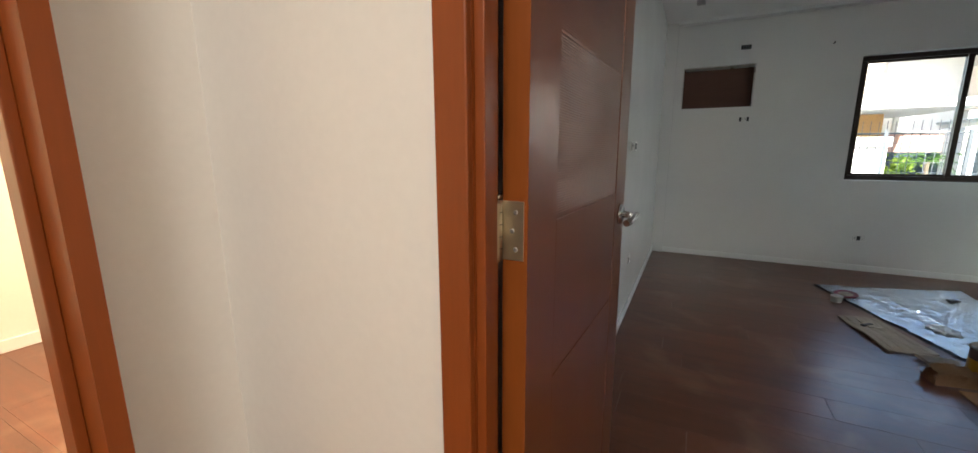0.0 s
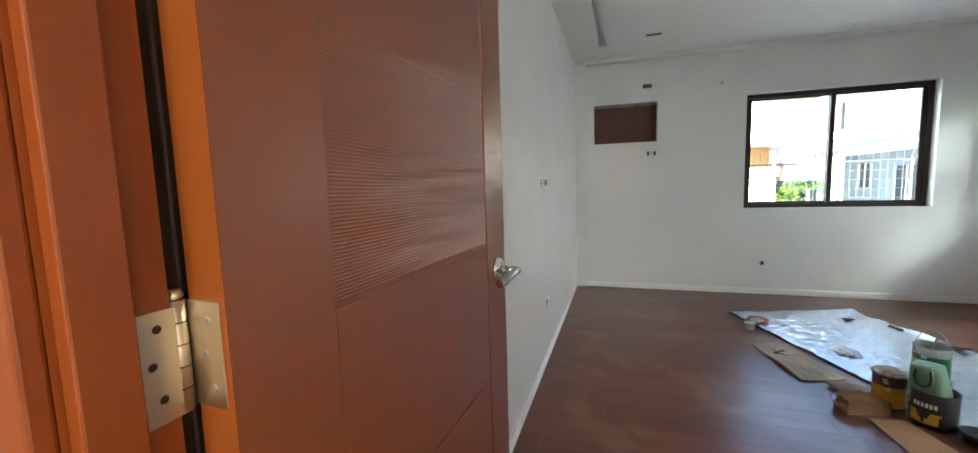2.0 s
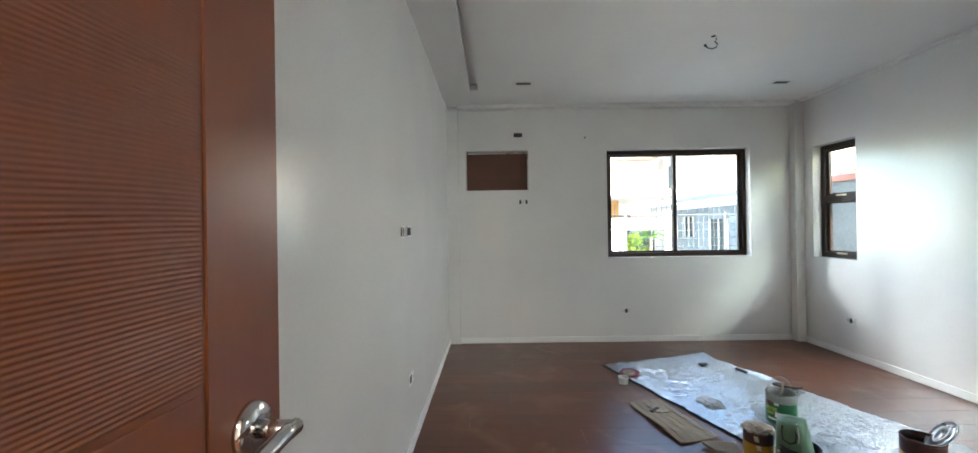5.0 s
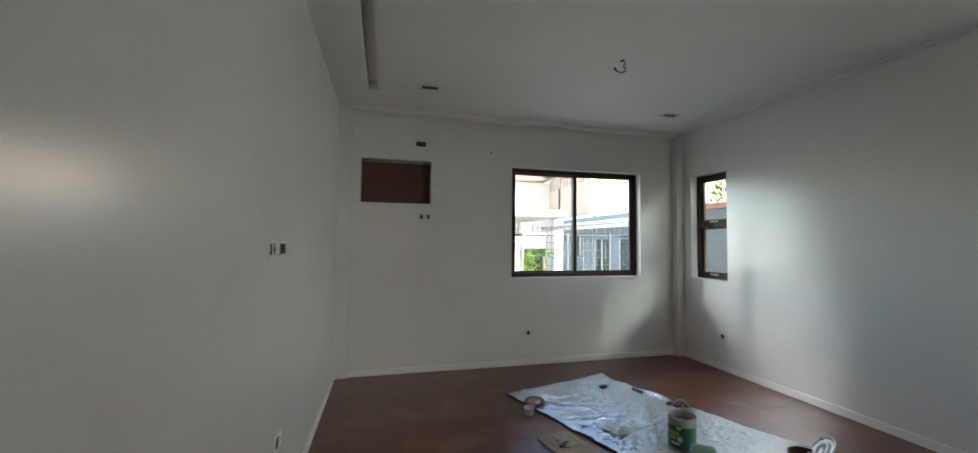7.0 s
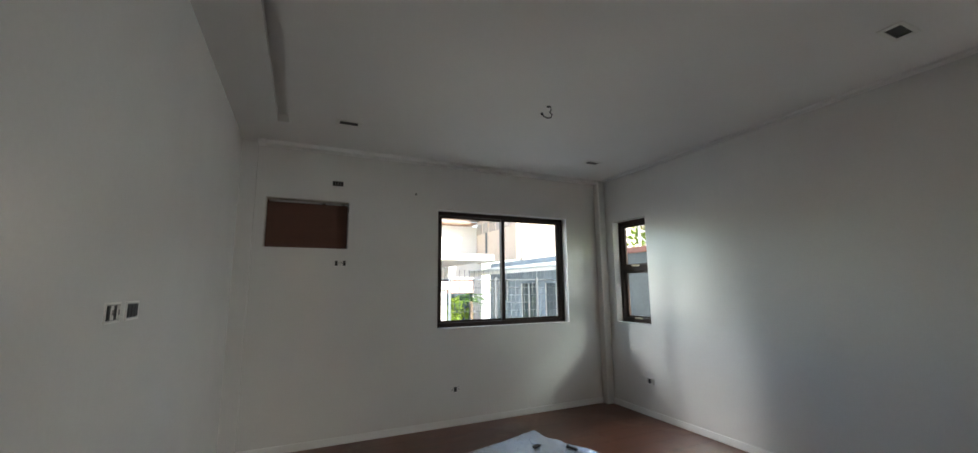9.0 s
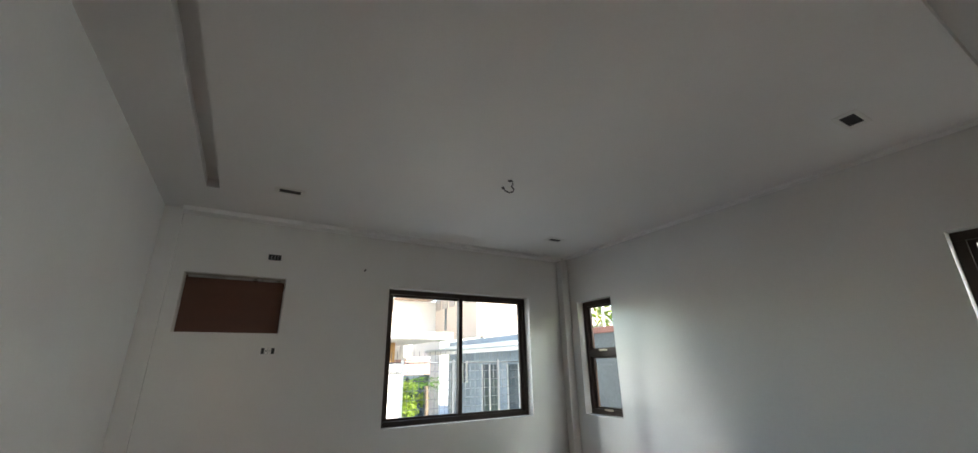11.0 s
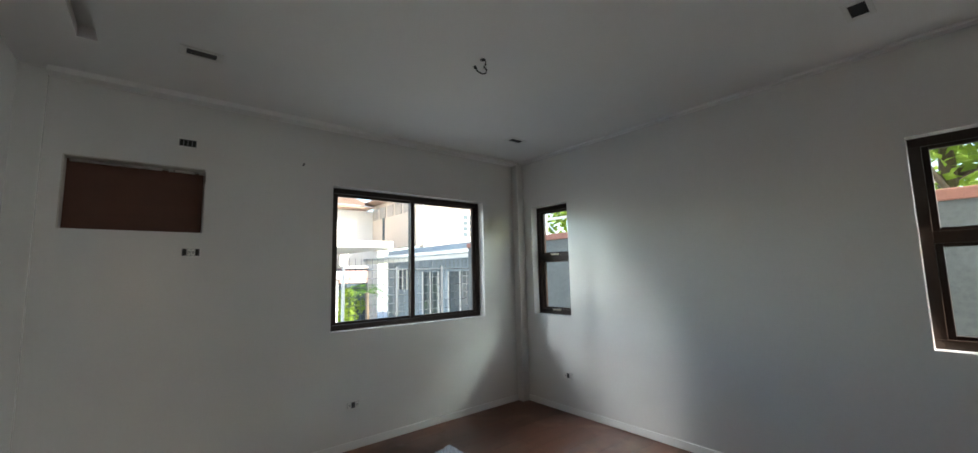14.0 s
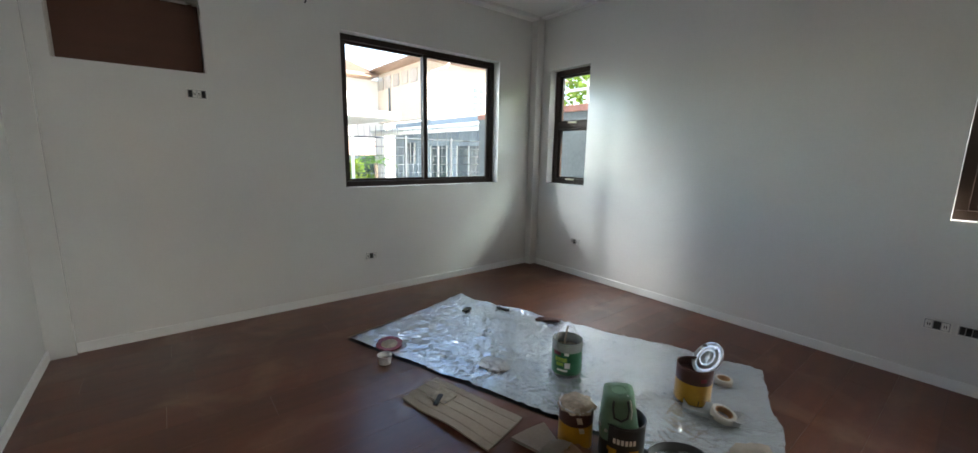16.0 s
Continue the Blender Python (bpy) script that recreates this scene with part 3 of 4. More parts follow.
slab_at("cardboard_sheet", "flat worn cardboard sheet beside the foil", "cardboard", [(1.43, -1.57), (1.67, -1.5), (1.80, -2.03), (1.545, -2.10)], 0.002, 0.009, M_CARD, 0.012, 1, 48, 0.0025)
slab_at("torn_paper", "pale torn paper layer peeled on cardboard", "paper", [(1.53, -1.63), (1.63, -1.60), (1.655, -1.71), (1.56, -1.74)], 0.011, 0.0165, M_OLDPAPER, 0.012, 1)
tape_scrap = thing("tape_scrap", "small dark strip lying on cardboard", "scrap", pose(1.56, -1.69, 0.014, 0, 0, 40), bm=B(-0.045, -0.012, 0, 0.045, 0.012, 0.01, 0.003), material=M_DARK)
thing("dark_tag", "small dark rectangular tag on foil sheet", "scrap", pose(2.33, -0.84, 0.024, 0, 0, 20), bm=B(-0.035, -0.02, 0, 0.035, 0.02, 0.012, 0.003), material=M_DARK)
slab_at("torn_scrap", "thin dark torn scrap at the foil edge", "scrap", [(2.555, -0.93), (2.575, -0.925), (2.60, -1.03), (2.58, -1.035)], 0.012, 0.026, M_BLACKPL, 0.01, 3)
slab_at("torn_scrap", "curled brown torn paper at foil edge", "scrap", [(2.64, -1.27), (2.69, -1.26), (2.76, -1.42), (2.70, -1.44)], 0.012, 0.026, M_BROWNL, 0.03, 4)


def crumple(name, label, cat, m, size, material, seed):
    bm = bmesh.new()
    bmesh.ops.create_icosphere(bm, subdivisions=4, radius=1)
    for vtx in bm.verts:
        d = 1 + 0.35 * noise.noise(vtx.co * 2.3 + Vector((seed, 0, 0))) + 0.16 * noise.noise(vtx.co * 6 + Vector((0, seed, 0)))
        vtx.co = Vector((vtx.co.x * size[0] * d, vtx.co.y * size[1] * d, max(0.0, vtx.co.z * d * 0.9 + 0.35) * size[2]))
    return thing(name, label, cat, m, bm=bm, material=material)


crumple("plastic_wad", "crumpled translucent plastic film on foil", "plastic film", pose(1.985, -1.60, 0.014), (0.07, 0.09, 0.022), M_CLEAR, 4)


def paint_can(name, label, m, r, h, lower, upper, split=0.55, rim=None, inside=M_PAPER, fill=0.85):
    """A tin with a two-coloured label, an open rim and a wire handle."""
    c = thing(name, label, "paint can", m, group="paint cans")
    part("body", turned([(r * 0.97, 0), (r, 0.004), (r, h), (r * 0.965, h), (r * 0.965, h * fill + 0.002)], 40, False), rim or M_TIN, c)
    part("base", turned([(r * 0.97, 0.0005), (r * 0.97, 0.003)], 40), M_TIN, c)
    part("lower_label", turned([(r + 0.0004, 0.008), (r + 0.001, 0.009), (r + 0.001, h * split)], 40, False), lower, c)
    part("upper_label", turned([(r + 0.001, h * split), (r + 0.001, h * 0.93), (r + 0.0004, h * 0.935)], 40, False), upper, c)
    part("rim", turned([(r * 1.0, h - 0.008), (r * 1.035, h - 0.005), (r * 1.035, h), (r * 0.96, h + 0.001), (r * 0.955, h - 0.006)], 40, False), rim or M_TIN, c)
    part("contents", turned([(r * 0.962, h * fill - 0.01), (r * 0.962, h * fill)], 40), inside, c)
    return c


def bail(c, r, h, tilt, up=0.075, material=None):
    pts = []
    for i in range(17):
        a = math.pi * i / 16
        pts.append((r * 1.03 * math.cos(a), math.sin(a) * math.sin(tilt) * up * 1.4, h - 0.03 + math.sin(a) * math.cos(tilt) * up * 1.4))
    part("handle", tube(pts, 0.0028, 6), material or M_TIN, c, "wire handle")
    for sx in (-1, 1):
        part("ear", moved(turned([(0.012, 0), (0.009, 0.005)], 12), pose(sx * r * 0.99, 0, h - 0.03, 0, 90 * sx)), material or M_TIN, c)


def label_patch(c, r, a0, a1, z0, z1, material, label=""):
    """A printed patch wrapped round the can between two angles in degrees."""
    bm = bmesh.new()
    n = 8
    rows = [[bm.verts.new((r * math.cos(radians(a0 + (a1 - a0) * i / n)), r * math.sin(radians(a0 + (a1 - a0) * i / n)), z)) for i in range(n + 1)] for z in (z0, z1)]
    for i in range(n):
        bm.faces.new((rows[0][i], rows[0][i + 1], rows[1][i + 1], rows[1][i]))
    part("print", bm, material, c, label)


M_WHITEPRINT = mat("white_print", (0.7, 0.7, 0.68), 0.4, vary=0.1, scale=60)
M_LIME = mat("lime_print", (0.3, 0.42, 0.06), 0.4, vary=0.3, scale=60)

M_CLOUDY = mat("cloudy_clear_plastic", (0.62, 0.66, 0.64), 0.22, vary=0.15, scale=20)
M_CLOUDY.node_tree.nodes["Principled BSDF"].inputs["Transmission Weight"].default_value = 0.5
FACE = 215   # the way the fronts of the cans look, towards the door
g = paint_can("paint_can", "cloudy-topped paint can with green label and wire handle", pose(2.28, -1.875, 0.02), 0.082, 0.188, M_GREENL, M_CLOUDY, split=0.72, rim=M_CLOUDY, inside=M_OLDPAPER, fill=0.7)
bail(g, 0.082, 0.188, 0.15, 0.085, M_CLOUDY)
label_patch(g, 0.0848, FACE - 48, FACE - 18, 0.118, 0.14, M_RED)
label_patch(g, 0.0848, FACE - 5, FACE + 12, 0.122, 0.138, M_WHITEPRINT)
for k, (a, b, z0, z1) in enumerate(((-40, 6, 0.085, 0.108), (-34, -6, 0.06, 0.08), (-2, 18, 0.05, 0.082), (-30, 10, 0.03, 0.042))):
    label_patch(g, 0.0848, FACE + a, FACE + b, z0, z1, M_LIME if k < 2 else M_WHITEPRINT)
part("stirring_stick", tube([(0.02, 0.04, 0.13), (0.05, 0.045, 0.23)], 0.006, 6), M_CARD, g, "wooden stirring stick")

y1 = paint_can("paint_can", "yellow paint can with crumpled paper on top", pose(1.88, -2.27, 0.003), 0.07, 0.182, M_YELLOW, M_BROWNL, split=0.62)
bmw = bmesh.new()
bmesh.ops.create_icosphere(bmw, subdivisions=4, radius=1)
for vtx in bmw.verts:
    d = 1 + 0.18 * noise.noise(vtx.co * 2.1) + 0.16 * noise.noise(vtx.co * 6)
    vtx.co = Vector((vtx.co.x * 0.074 * d, vtx.co.y * 0.074 * d, 0.174 + max(-0.1, vtx.co.z * d) * 0.022))
part("paper_cover", bmw, M_OLDPAPER, y1, "crumpled torn paper cover")
bmw = bmesh.new()
rows = [[bmw.verts.new(((0.072 + 0.006 * math.sin(k * 2.2)) * math.cos(radians(FACE + 5 + s + k * 3)), (0.072 + 0.006 * math.sin(k * 2.2)) * math.sin(radians(FACE + 5 + s + k * 3)), 0.2 - k * 0.016)) for s in (-8, 8)] for k in range(8)]
for p, q in zip(rows, rows[1:]):
    bmw.faces.new((p[0], p[1], q[1], q[0]))
bmesh.ops.solidify(bmw, geom=bmw.faces[:], thickness=0.002)
part("paper_strip", bmw, M_PAPER, y1, "torn paper strip")

bk = paint_can("paint_bucket", "black plastic paint bucket with yellow label", pose(1.975, -2.43, 0.003), 0.087, 0.17, M_BLACKPL, M_BLACKPL, split=0.44, rim=M_BLACKPL, inside=M_DARK, fill=0.6)
for k in range(6):
    label_patch(bk, 0.0888, FACE - 24 + k * 10, FACE - 17 + k * 10, 0.1, 0.122, M_WHITEPRINT, "white printed mark")
label_patch(bk, 0.0886, FACE - 34, FACE + 38, 0.02, 0.062, M_YELLOW, "yellow label field")
label_patch(bk, 0.0886, FACE - 40, FACE - 14, 0.062, 0.076, M_YELLOW)
label_patch(bk, 0.0886, FACE + 18, FACE + 44, 0.062, 0.076, M_YELLOW)
label_patch(bk, 0.089, FACE - 10, FACE + 14, 0.046, 0.062, M_BLACKPL)
label_patch(bk, 0.089, FACE - 2, FACE + 6, 0.026, 0.046, M_BLACKPL)
part("handle_tab", B(-0.005, -0.03, 0, 0.005, 0.03, 0.012, 0.003), M_WHITEPL, bk, "white handle tab").matrix_local = pose(0.088 * math.cos(radians(FACE - 60)), 0.088 * math.sin(radians(FACE - 60)), 0.13, 0, 0, FACE - 60)

# cut-off jug standing upside down in the bucket
jug = thing("plastic_jug", "pale green plastic jug upside down in bucket", "jug", pose(1.968, -2.417, 0.108, 6, -4, -48))
bm = bmesh.new()
bmesh.ops.create_cube(bm, size=1)
bmesh.ops.subdivide_edges(bm, edges=bm.edges[:], cuts=4, use_grid_fill=True)
for vtx in bm.verts:
    z = vtx.co.z + 0.5
    w = 0.078 - 0.022 * z
    x, y = vtx.co.x * 2, vtx.co.y * 2
    rr = max(abs(x), abs(y)) / (max(1e-6, (abs(x) ** 4 + abs(y) ** 4) ** 0.25))
    vtx.co = Vector((x * w * rr, y * w * rr * 0.88, z * 0.185))
for f in bm.faces:
    f.smooth = True
part("body", bm, M_JUG, jug)
part("handle", tube([(-0.026, -0.052, 0.175), (-0.03, -0.062, 0.145), (-0.026, -0.067, 0.11), (0.0, -0.07, 0.097), (0.024, -0.067, 0.11), (0.03, -0.062, 0.145), (0.026, -0.052, 0.175)], 0.0045, 8), M_DARK, jug, "dark loop handle")
part("base_ring", moved(turned([(0.028, 0), (0.032, 0.004), (0.028, 0.004), (0.024, 0.0)], 28), pose(0, 0, 0.184)), M_JUG, jug)
part("white_cord", tube([(0.028, -0.028, 0.187), (0.036, -0.054, 0.176), (0.04, -0.064, 0.14), (0.036, -0.07, 0.11)], 0.002, 6), M_WHITEPL, jug, "thin white cord")

y2 = paint_can("paint_can", "open yellow and brown paint can with raised lid", pose(2.575, -2.435, 0.02), 0.082, 0.185, M_YELLOW, M_BROWNL, split=0.6, rim=M_BROWNL, inside=M_BROWNL, fill=0.75)
label_patch(y2, 0.0838, FACE + 10, FACE + 30, 0.13, 0.15, M_RED)
label_patch(y2, 0.0838, 0, 359, 0.01, 0.035, M_BLACKPL)
lid = part("lid", moved(turned([(0.001, 0), (0.03, 0.0), (0.032, 0.006), (0.05, 0.006), (0.052, 0.0), (0.08, 0.0), (0.084, 0.008), (0.087, 0.004), (0.084, -0.003), (0.001, -0.003)], 40, False), pose(0.06, -0.03, 0.21, 0, -52, -35)), M_TIN, y2, "bent-up tin lid")


def tape_roll(x, y, z, r, label, tilt=0):
    t = thing("tape_roll", label, "tape roll", pose(x, y, z, tilt, 0, 0), group="tape rolls")
    part("tape", turned([(r * 0.72, 0.0), (r, 0.0), (r, 0.03), (r * 0.72, 0.03), (r * 0.72, 0.0)], 36, False), M_TAPE, t)
    part("core", turned([(r * 0.66, 0.001), (r * 0.72, 0.001), (r * 0.72, 0.031), (r * 0.66, 0.031), (r * 0.66, 0.001)], 36, False), M_CARD2, t)


tape_roll(2.845, -2.475, 0.022, 0.042, "masking tape roll lying on the foil")
tray = thing("paint_tray", "crinkled foil-lined plastic paint tray", "tray", pose(2.51, -2.56, 0.02, 0, 0, -70))
bm = bmesh.new()
n = 20
rows = []
for i in range(n + 1):
    row = []
    for j in range(9):
        a, b = -0.125 + 0.25 * i / n, -0.06 + 0.12 * j / 8
        edge = max(abs(a) / 0.125, abs(b) / 0.06)
        row.append(bm.verts.new((a, b * (1 - 0.25 * (a + 0.15) / 0.3), 0.005 + 0.028 * max(0, edge - 0.8) / 0.2 + 0.006 * noise.noise(Vector((a * 30, b * 30, 0))))))
    rows.append(row)
for i in range(n):
    for j in range(8):
        bm.faces.new((rows[i][j], rows[i + 1][j], rows[i + 1][j + 1], rows[i][j + 1])).smooth = True
bmesh.ops.solidify(bm, geom=bm.faces[:], thickness=0.003)
part("pan", bm, M_CLEAR, tray)
tape_roll(2.515, -2.60, 0.034, 0.052, "masking tape roll standing in the paint tray", 14)
dish = thing("black_tray", "black plastic tray with torn film", "tray", pose(2.10, -2.60, 0.012, 0, 0, -35))
part("dish", moved(turned([(0.07, 0.002), (0.1, 0.004), (0.115, 0.035), (0.12, 0.035), (0.105, 0.0), (0.07, 0.0)], 36, False), Matrix.Diagonal((0.95, 0.6, 1, 1))), M_DARK, dish)
part("base", moved(turned([(0.1, 0.0015), (0.1, 0.004)], 36), Matrix.Diagonal((0.95, 0.6, 1, 1))), M_DARK, dish)
crumple("paper_heap", "crumpled tan paper beside the cans", "paper", pose(2.33, -2.80, 0.014), (0.13, 0.09, 0.03), M_CARD, 9)


# torn cardboard carton lying on its side
def carton():
    c = thing("cardboard_box", "torn crushed brown cardboard carton on the floor", "box", pose(1.71, -2.385, 0.002, 0, 0, 12))

    def crushed(x0, y0, x1, y1, bow, seed, m):
        """A buckled sheet of board with a torn outline."""
        bm = bmesh.new()
        g = []
        for i in range(11):
            row = []
            for j in range(9):
                x, y = x0 + (x1 - x0) * i / 10, y0 + (y1 - y0) * j / 8
                rag = 0.012 * noise.noise(Vector((x * 40, y * 40, seed))) if i in (0, 10) or j == 8 else 0
                z = bow * math.sin(math.pi * i / 10) * (j / 8) + 0.014 * noise.noise(Vector((x * 18, y * 18, seed + 3))) * (j / 8)
                row.append(bm.verts.new((x + rag, y + rag, z)))
            g.append(row)
        for i in range(10):
            for j in range(8):
                bm.faces.new((g[i][j], g[i + 1][j], g[i + 1][j + 1], g[i][j + 1]))
        bmesh.ops.solidify(bm, geom=bm.faces[:], thickness=0.004)
        return moved(bm, m)

    part("bottom", B(-0.1, -0.05, 0, 0.1, 0.055, 0.004), M_CARD2, c)
    part("side", crushed(-0.1, 0, 0.1, 0.062, 0.012, 1, pose(0, -0.05, 0.005, 80)), M_CARD2, c)
    part("side", crushed(-0.09, 0, 0.1, 0.05, -0.01, 2, pose(0, 0.055, 0.005, 104)), M_CARD2, c)
    part("end", crushed(-0.05, 0, 0.05, 0.055, 0.008, 3, pose(0.1, 0, 0.005, 96, 0, 90)), M_CARD2, c)
    part("end", crushed(-0.05, 0, 0.05, 0.05, -0.012, 4, pose(-0.1, 0, 0.005, 70, 0, 90)), M_CARD2, c)
    part("flap", crushed(-0.09, 0, 0.08, 0.075, 0.015, 5, pose(0, -0.045, 0.064, 12)), M_CARD2, c)
    part("flap", crushed(-0.07, 0, 0.1, 0.085, 0.02, 6, pose(0.02, 0.045, 0.05, -14, 0, 4)), M_CARD, c, "pale inner flap")


carton()
slab_at("cardboard_offcut", "torn cardboard offcut with dark edge", "cardboard", [(1.66, -2.11), (1.84, -2.13), (1.80, -2.27), (1.70, -2.25)], 0.002, 0.016, M_CARD, 0.015, 6)
slab_at("cardboard_offcut", "flat brown cardboard piece under the bucket", "cardboard", [(1.70, -2.48), (1.86, -2.45), (1.93, -2.75), (1.72, -2.80)], 0.0015, 0.0055, M_CARD2, 0.004, 8)

cup = thing("plastic_cup", "small clear plastic cup with paint residue", "cup", pose(1.515, -1.175, 0.001))
part("wall", turned([(0.035, 0), (0.042, 0.05), (0.044, 0.052), (0.0405, 0.05), (0.034, 0.003)], 28, False), M_CLEAR, cup)
part("residue", turned([(0.0355, 0.002), (0.037, 0.02)], 28), M_PAPER, cup)
redlid = thing("paint_saucer", "red-rimmed paint-smeared plastic saucer on foil", "saucer", pose(1.61, -1.03, 0.03, 6, -4, 0))
part("disc", turned([(0.001, 0.004), (0.05, 0.004), (0.052, 0.0), (0.001, 0.0)], 32, False), M_OLDPAPER, redlid)
bm = bmesh.new()
ring = []
for i in range(48):
    a = 2 * math.pi * i / 48
    r = 0.077 + 0.014 * noise.noise(Vector((math.cos(a) * 3, math.sin(a) * 3, 0)))
    ring.append([bm.verts.new((q * math.cos(a), q * math.sin(a), z)) for q, z in ((0.05, 0.006), (r, 0.008), (r * 1.01, 0.0), (0.05, 0.0))])
for p, q in zip(ring, ring[1:] + ring[:1]):
    for k in range(4):
        bm.faces.new((p[k], q[k], q[(k + 1) % 4], p[(k + 1) % 4]))
part("rim", bm, M_RED, redlid, "ragged red rim")


# ---- outside ----
GROUND = -0.6
M_GROUND = mat("yard_concrete", (0.42, 0.41, 0.39), 0.9, vary=0.2, scale=0.6, fine=20, bump=0.1)
M_CONC = mat("weathered_concrete", (0.11, 0.12, 0.12), 0.9, vary=0.3, scale=1.6, fine=25, bump=0.15)
M_COPING = mat("red_coping", (0.27, 0.12, 0.09), 0.8, vary=0.2, scale=5)
M_WHITEHOUSE = mat("white_render", (0.7, 0.68, 0.64), 0.8, vary=0.06, scale=0.8, bump=0.05)
M_BEIGE = mat("beige_siding", (0.5, 0.42, 0.35), 0.8, vary=0.08, scale=1.5)
M_GREYWALL = mat("blue_grey_boards", (0.24, 0.29, 0.33), 0.75, vary=0.1, scale=2)
M_ROOF = mat("painted_roof_sheet", (0.5, 0.55, 0.58), 0.5, vary=0.1, scale=2)
M_SOFFIT = mat("brown_soffit", (0.26, 0.17, 0.12), 0.8, vary=0.12, scale=2)
M_TIMBER = mat("orange_timber", (0.5, 0.27, 0.1), 0.6, vary=0.15, scale=3)
M_BRICKPINK = mat("pink_render", (0.5, 0.3, 0.25), 0.85, vary=0.15, scale=3)
M_DARKGLASS = mat("dark_pane", (0.06, 0.08, 0.09), 0.15, vary=0.2)
M_CURTAIN = mat("curtained_pane", (0.36, 0.33, 0.3), 0.2, vary=0.15, scale=3)
M_WIREMESH = mat("fence_wire", (0.1, 0.11, 0.12), 0.5, metal=0.5, vary=0.1)
M_LEAF = mat("leaf", (0.24, 0.34, 0.05), 0.5, vary=0.4, scale=1.5, fine=9, coords="World")
M_LEAF2 = mat("palm_leaf", (0.1, 0.2, 0.04), 0.45, vary=0.3, scale=2, fine=9)
M_BARK = mat("bark", (0.12, 0.09, 0.06), 0.9, vary=0.3, scale=8, bump=0.3)

for leaf in (M_LEAF, M_LEAF2):
    n, l = leaf.node_tree.nodes, leaf.node_tree.links
    tr, mx = n.new("ShaderNodeBsdfTranslucent"), n.new("ShaderNodeMixShader")
    l.new(n["Principled BSDF"].inputs["Base Color"].links[0].from_socket, tr.inputs["Color"])
    mx.inputs[0].default_value = 0.65
    l.new(n["Principled BSDF"].outputs[0], mx.inputs[1])
    l.new(tr.outputs[0], mx.inputs[2])
    l.new(mx.outputs[0], n["Material Output"].inputs["Surface"])

structure("ground", B(-150, -150, GROUND - 0.3, 150, 150, GROUND), M_GROUND, "grey concrete yard")

# boundary wall beside the narrow windows
bw = thing("boundary_wall", "weathered grey concrete boundary wall with red coping", "wall", pose(5.3, 0, GROUND), kind="structure")
for i in range(8):
    part("wall_bay", B(0.003 * (i % 2), -9 + 1.5 * i, 0, 0.15, -9 + 1.5 * (i + 1) - 0.012, 2.43), M_CONC, bw)
    part("coping", B(-0.03, -9 + 1.5 * i, 2.43, 0.18, -9 + 1.5 * (i + 1) - 0.006, 2.52, 0.01), M_COPING, bw, "red painted coping")


def leaf_cloud(count, centre, size, seed, length, width):
    """Many small pointed leaves in uneven clumps."""
    rng = random.Random(seed)
    clumps = []
    for _ in range(max(6, count // 90)):
        d = Vector((rng.gauss(0, 1), rng.gauss(0, 1), rng.gauss(0, 1))).normalized() * rng.uniform(0.35, 1)
        clumps.append(Vector((centre[0] + d.x * size[0], centre[1] + d.y * size[1], centre[2] + d.z * size[2])))
    verts, faces = [], []
    for i in range(count):
        c = clumps[i % len(clumps)] + Vector((rng.gauss(0, 0.2), rng.gauss(0, 0.2), rng.gauss(0, 0.17))) * min(size) * 0.9
        q = Euler((rng.uniform(-1.2, 1.2), rng.uniform(-1.2, 1.2), rng.uniform(0, 6.3)))
        L, w = length * rng.uniform(0.6, 1.2), width * rng.uniform(0.6, 1.2)
        k = len(verts)
        for p in ((0, 0, 0), (w, L * 0.45, 0.02 * L), (0, L, -0.12 * L), (-w, L * 0.45, 0.02 * L)):
            v = Vector(p)
            v.rotate(q)
            verts.append(c + v)
        faces.append((k, k + 1, k + 2, k + 3))
    me = bpy.data.meshes.new("crown")
    me.from_pydata(verts, [], faces)
    me.materials.append(M_LEAF)
    return me


def tree(x, y, h, spread, seed, count):
    rng = random.Random(seed)
    t = thing("tree", "leafy green tree behind the boundary wall", "tree", pose(x, y, GROUND), group="yard trees")
    pts, rad = [(0, 0, 0), (0.05, 0.03, h * 0.3), (-0.04, 0.06, h * 0.6), (0.0, 0, h * 0.85)], [0.14, 0.11, 0.08, 0.03]
    bm = bmesh.new()
    rings = [[bm.verts.new((p[0] + r * math.cos(k * 0.785), p[1] + r * math.sin(k * 0.785), p[2])) for k in range(8)] for p, r in zip(pts, rad)]
    for a, b in zip(rings, rings[1:]):
        for k in range(8):
            bm.faces.new((a[k], a[(k + 1) % 8], b[(k + 1) % 8], b[k]))
    part("trunk", bm, M_BARK, t)
    for i in range(7):
        a = i * 0.9 + rng.random()
        s = rng.uniform(0.5, 0.9) * spread
        z = h * rng.uniform(0.4, 0.75)
        part("limb", tube([(0, 0, z), (math.cos(a) * s * 0.5, math.sin(a) * s * 0.5, z + 0.3), (math.cos(a) * s, math.sin(a) * s, z + 0.8)], 0.03, 6), M_BARK, t)
    c = new("crown", leaf_cloud(count, (0, 0, h * 0.78), (spread, spread, h * 0.3), seed, 0.17, 0.045))
    c.parent = t


tree(7.4, -3.2, 4.6, 1.6, 3, 4200)
tree(7.6, -5.6, 4.8, 1.7, 7, 2800)
tree(7.9, 1.9, 4.4, 1.4, 5, 2600)

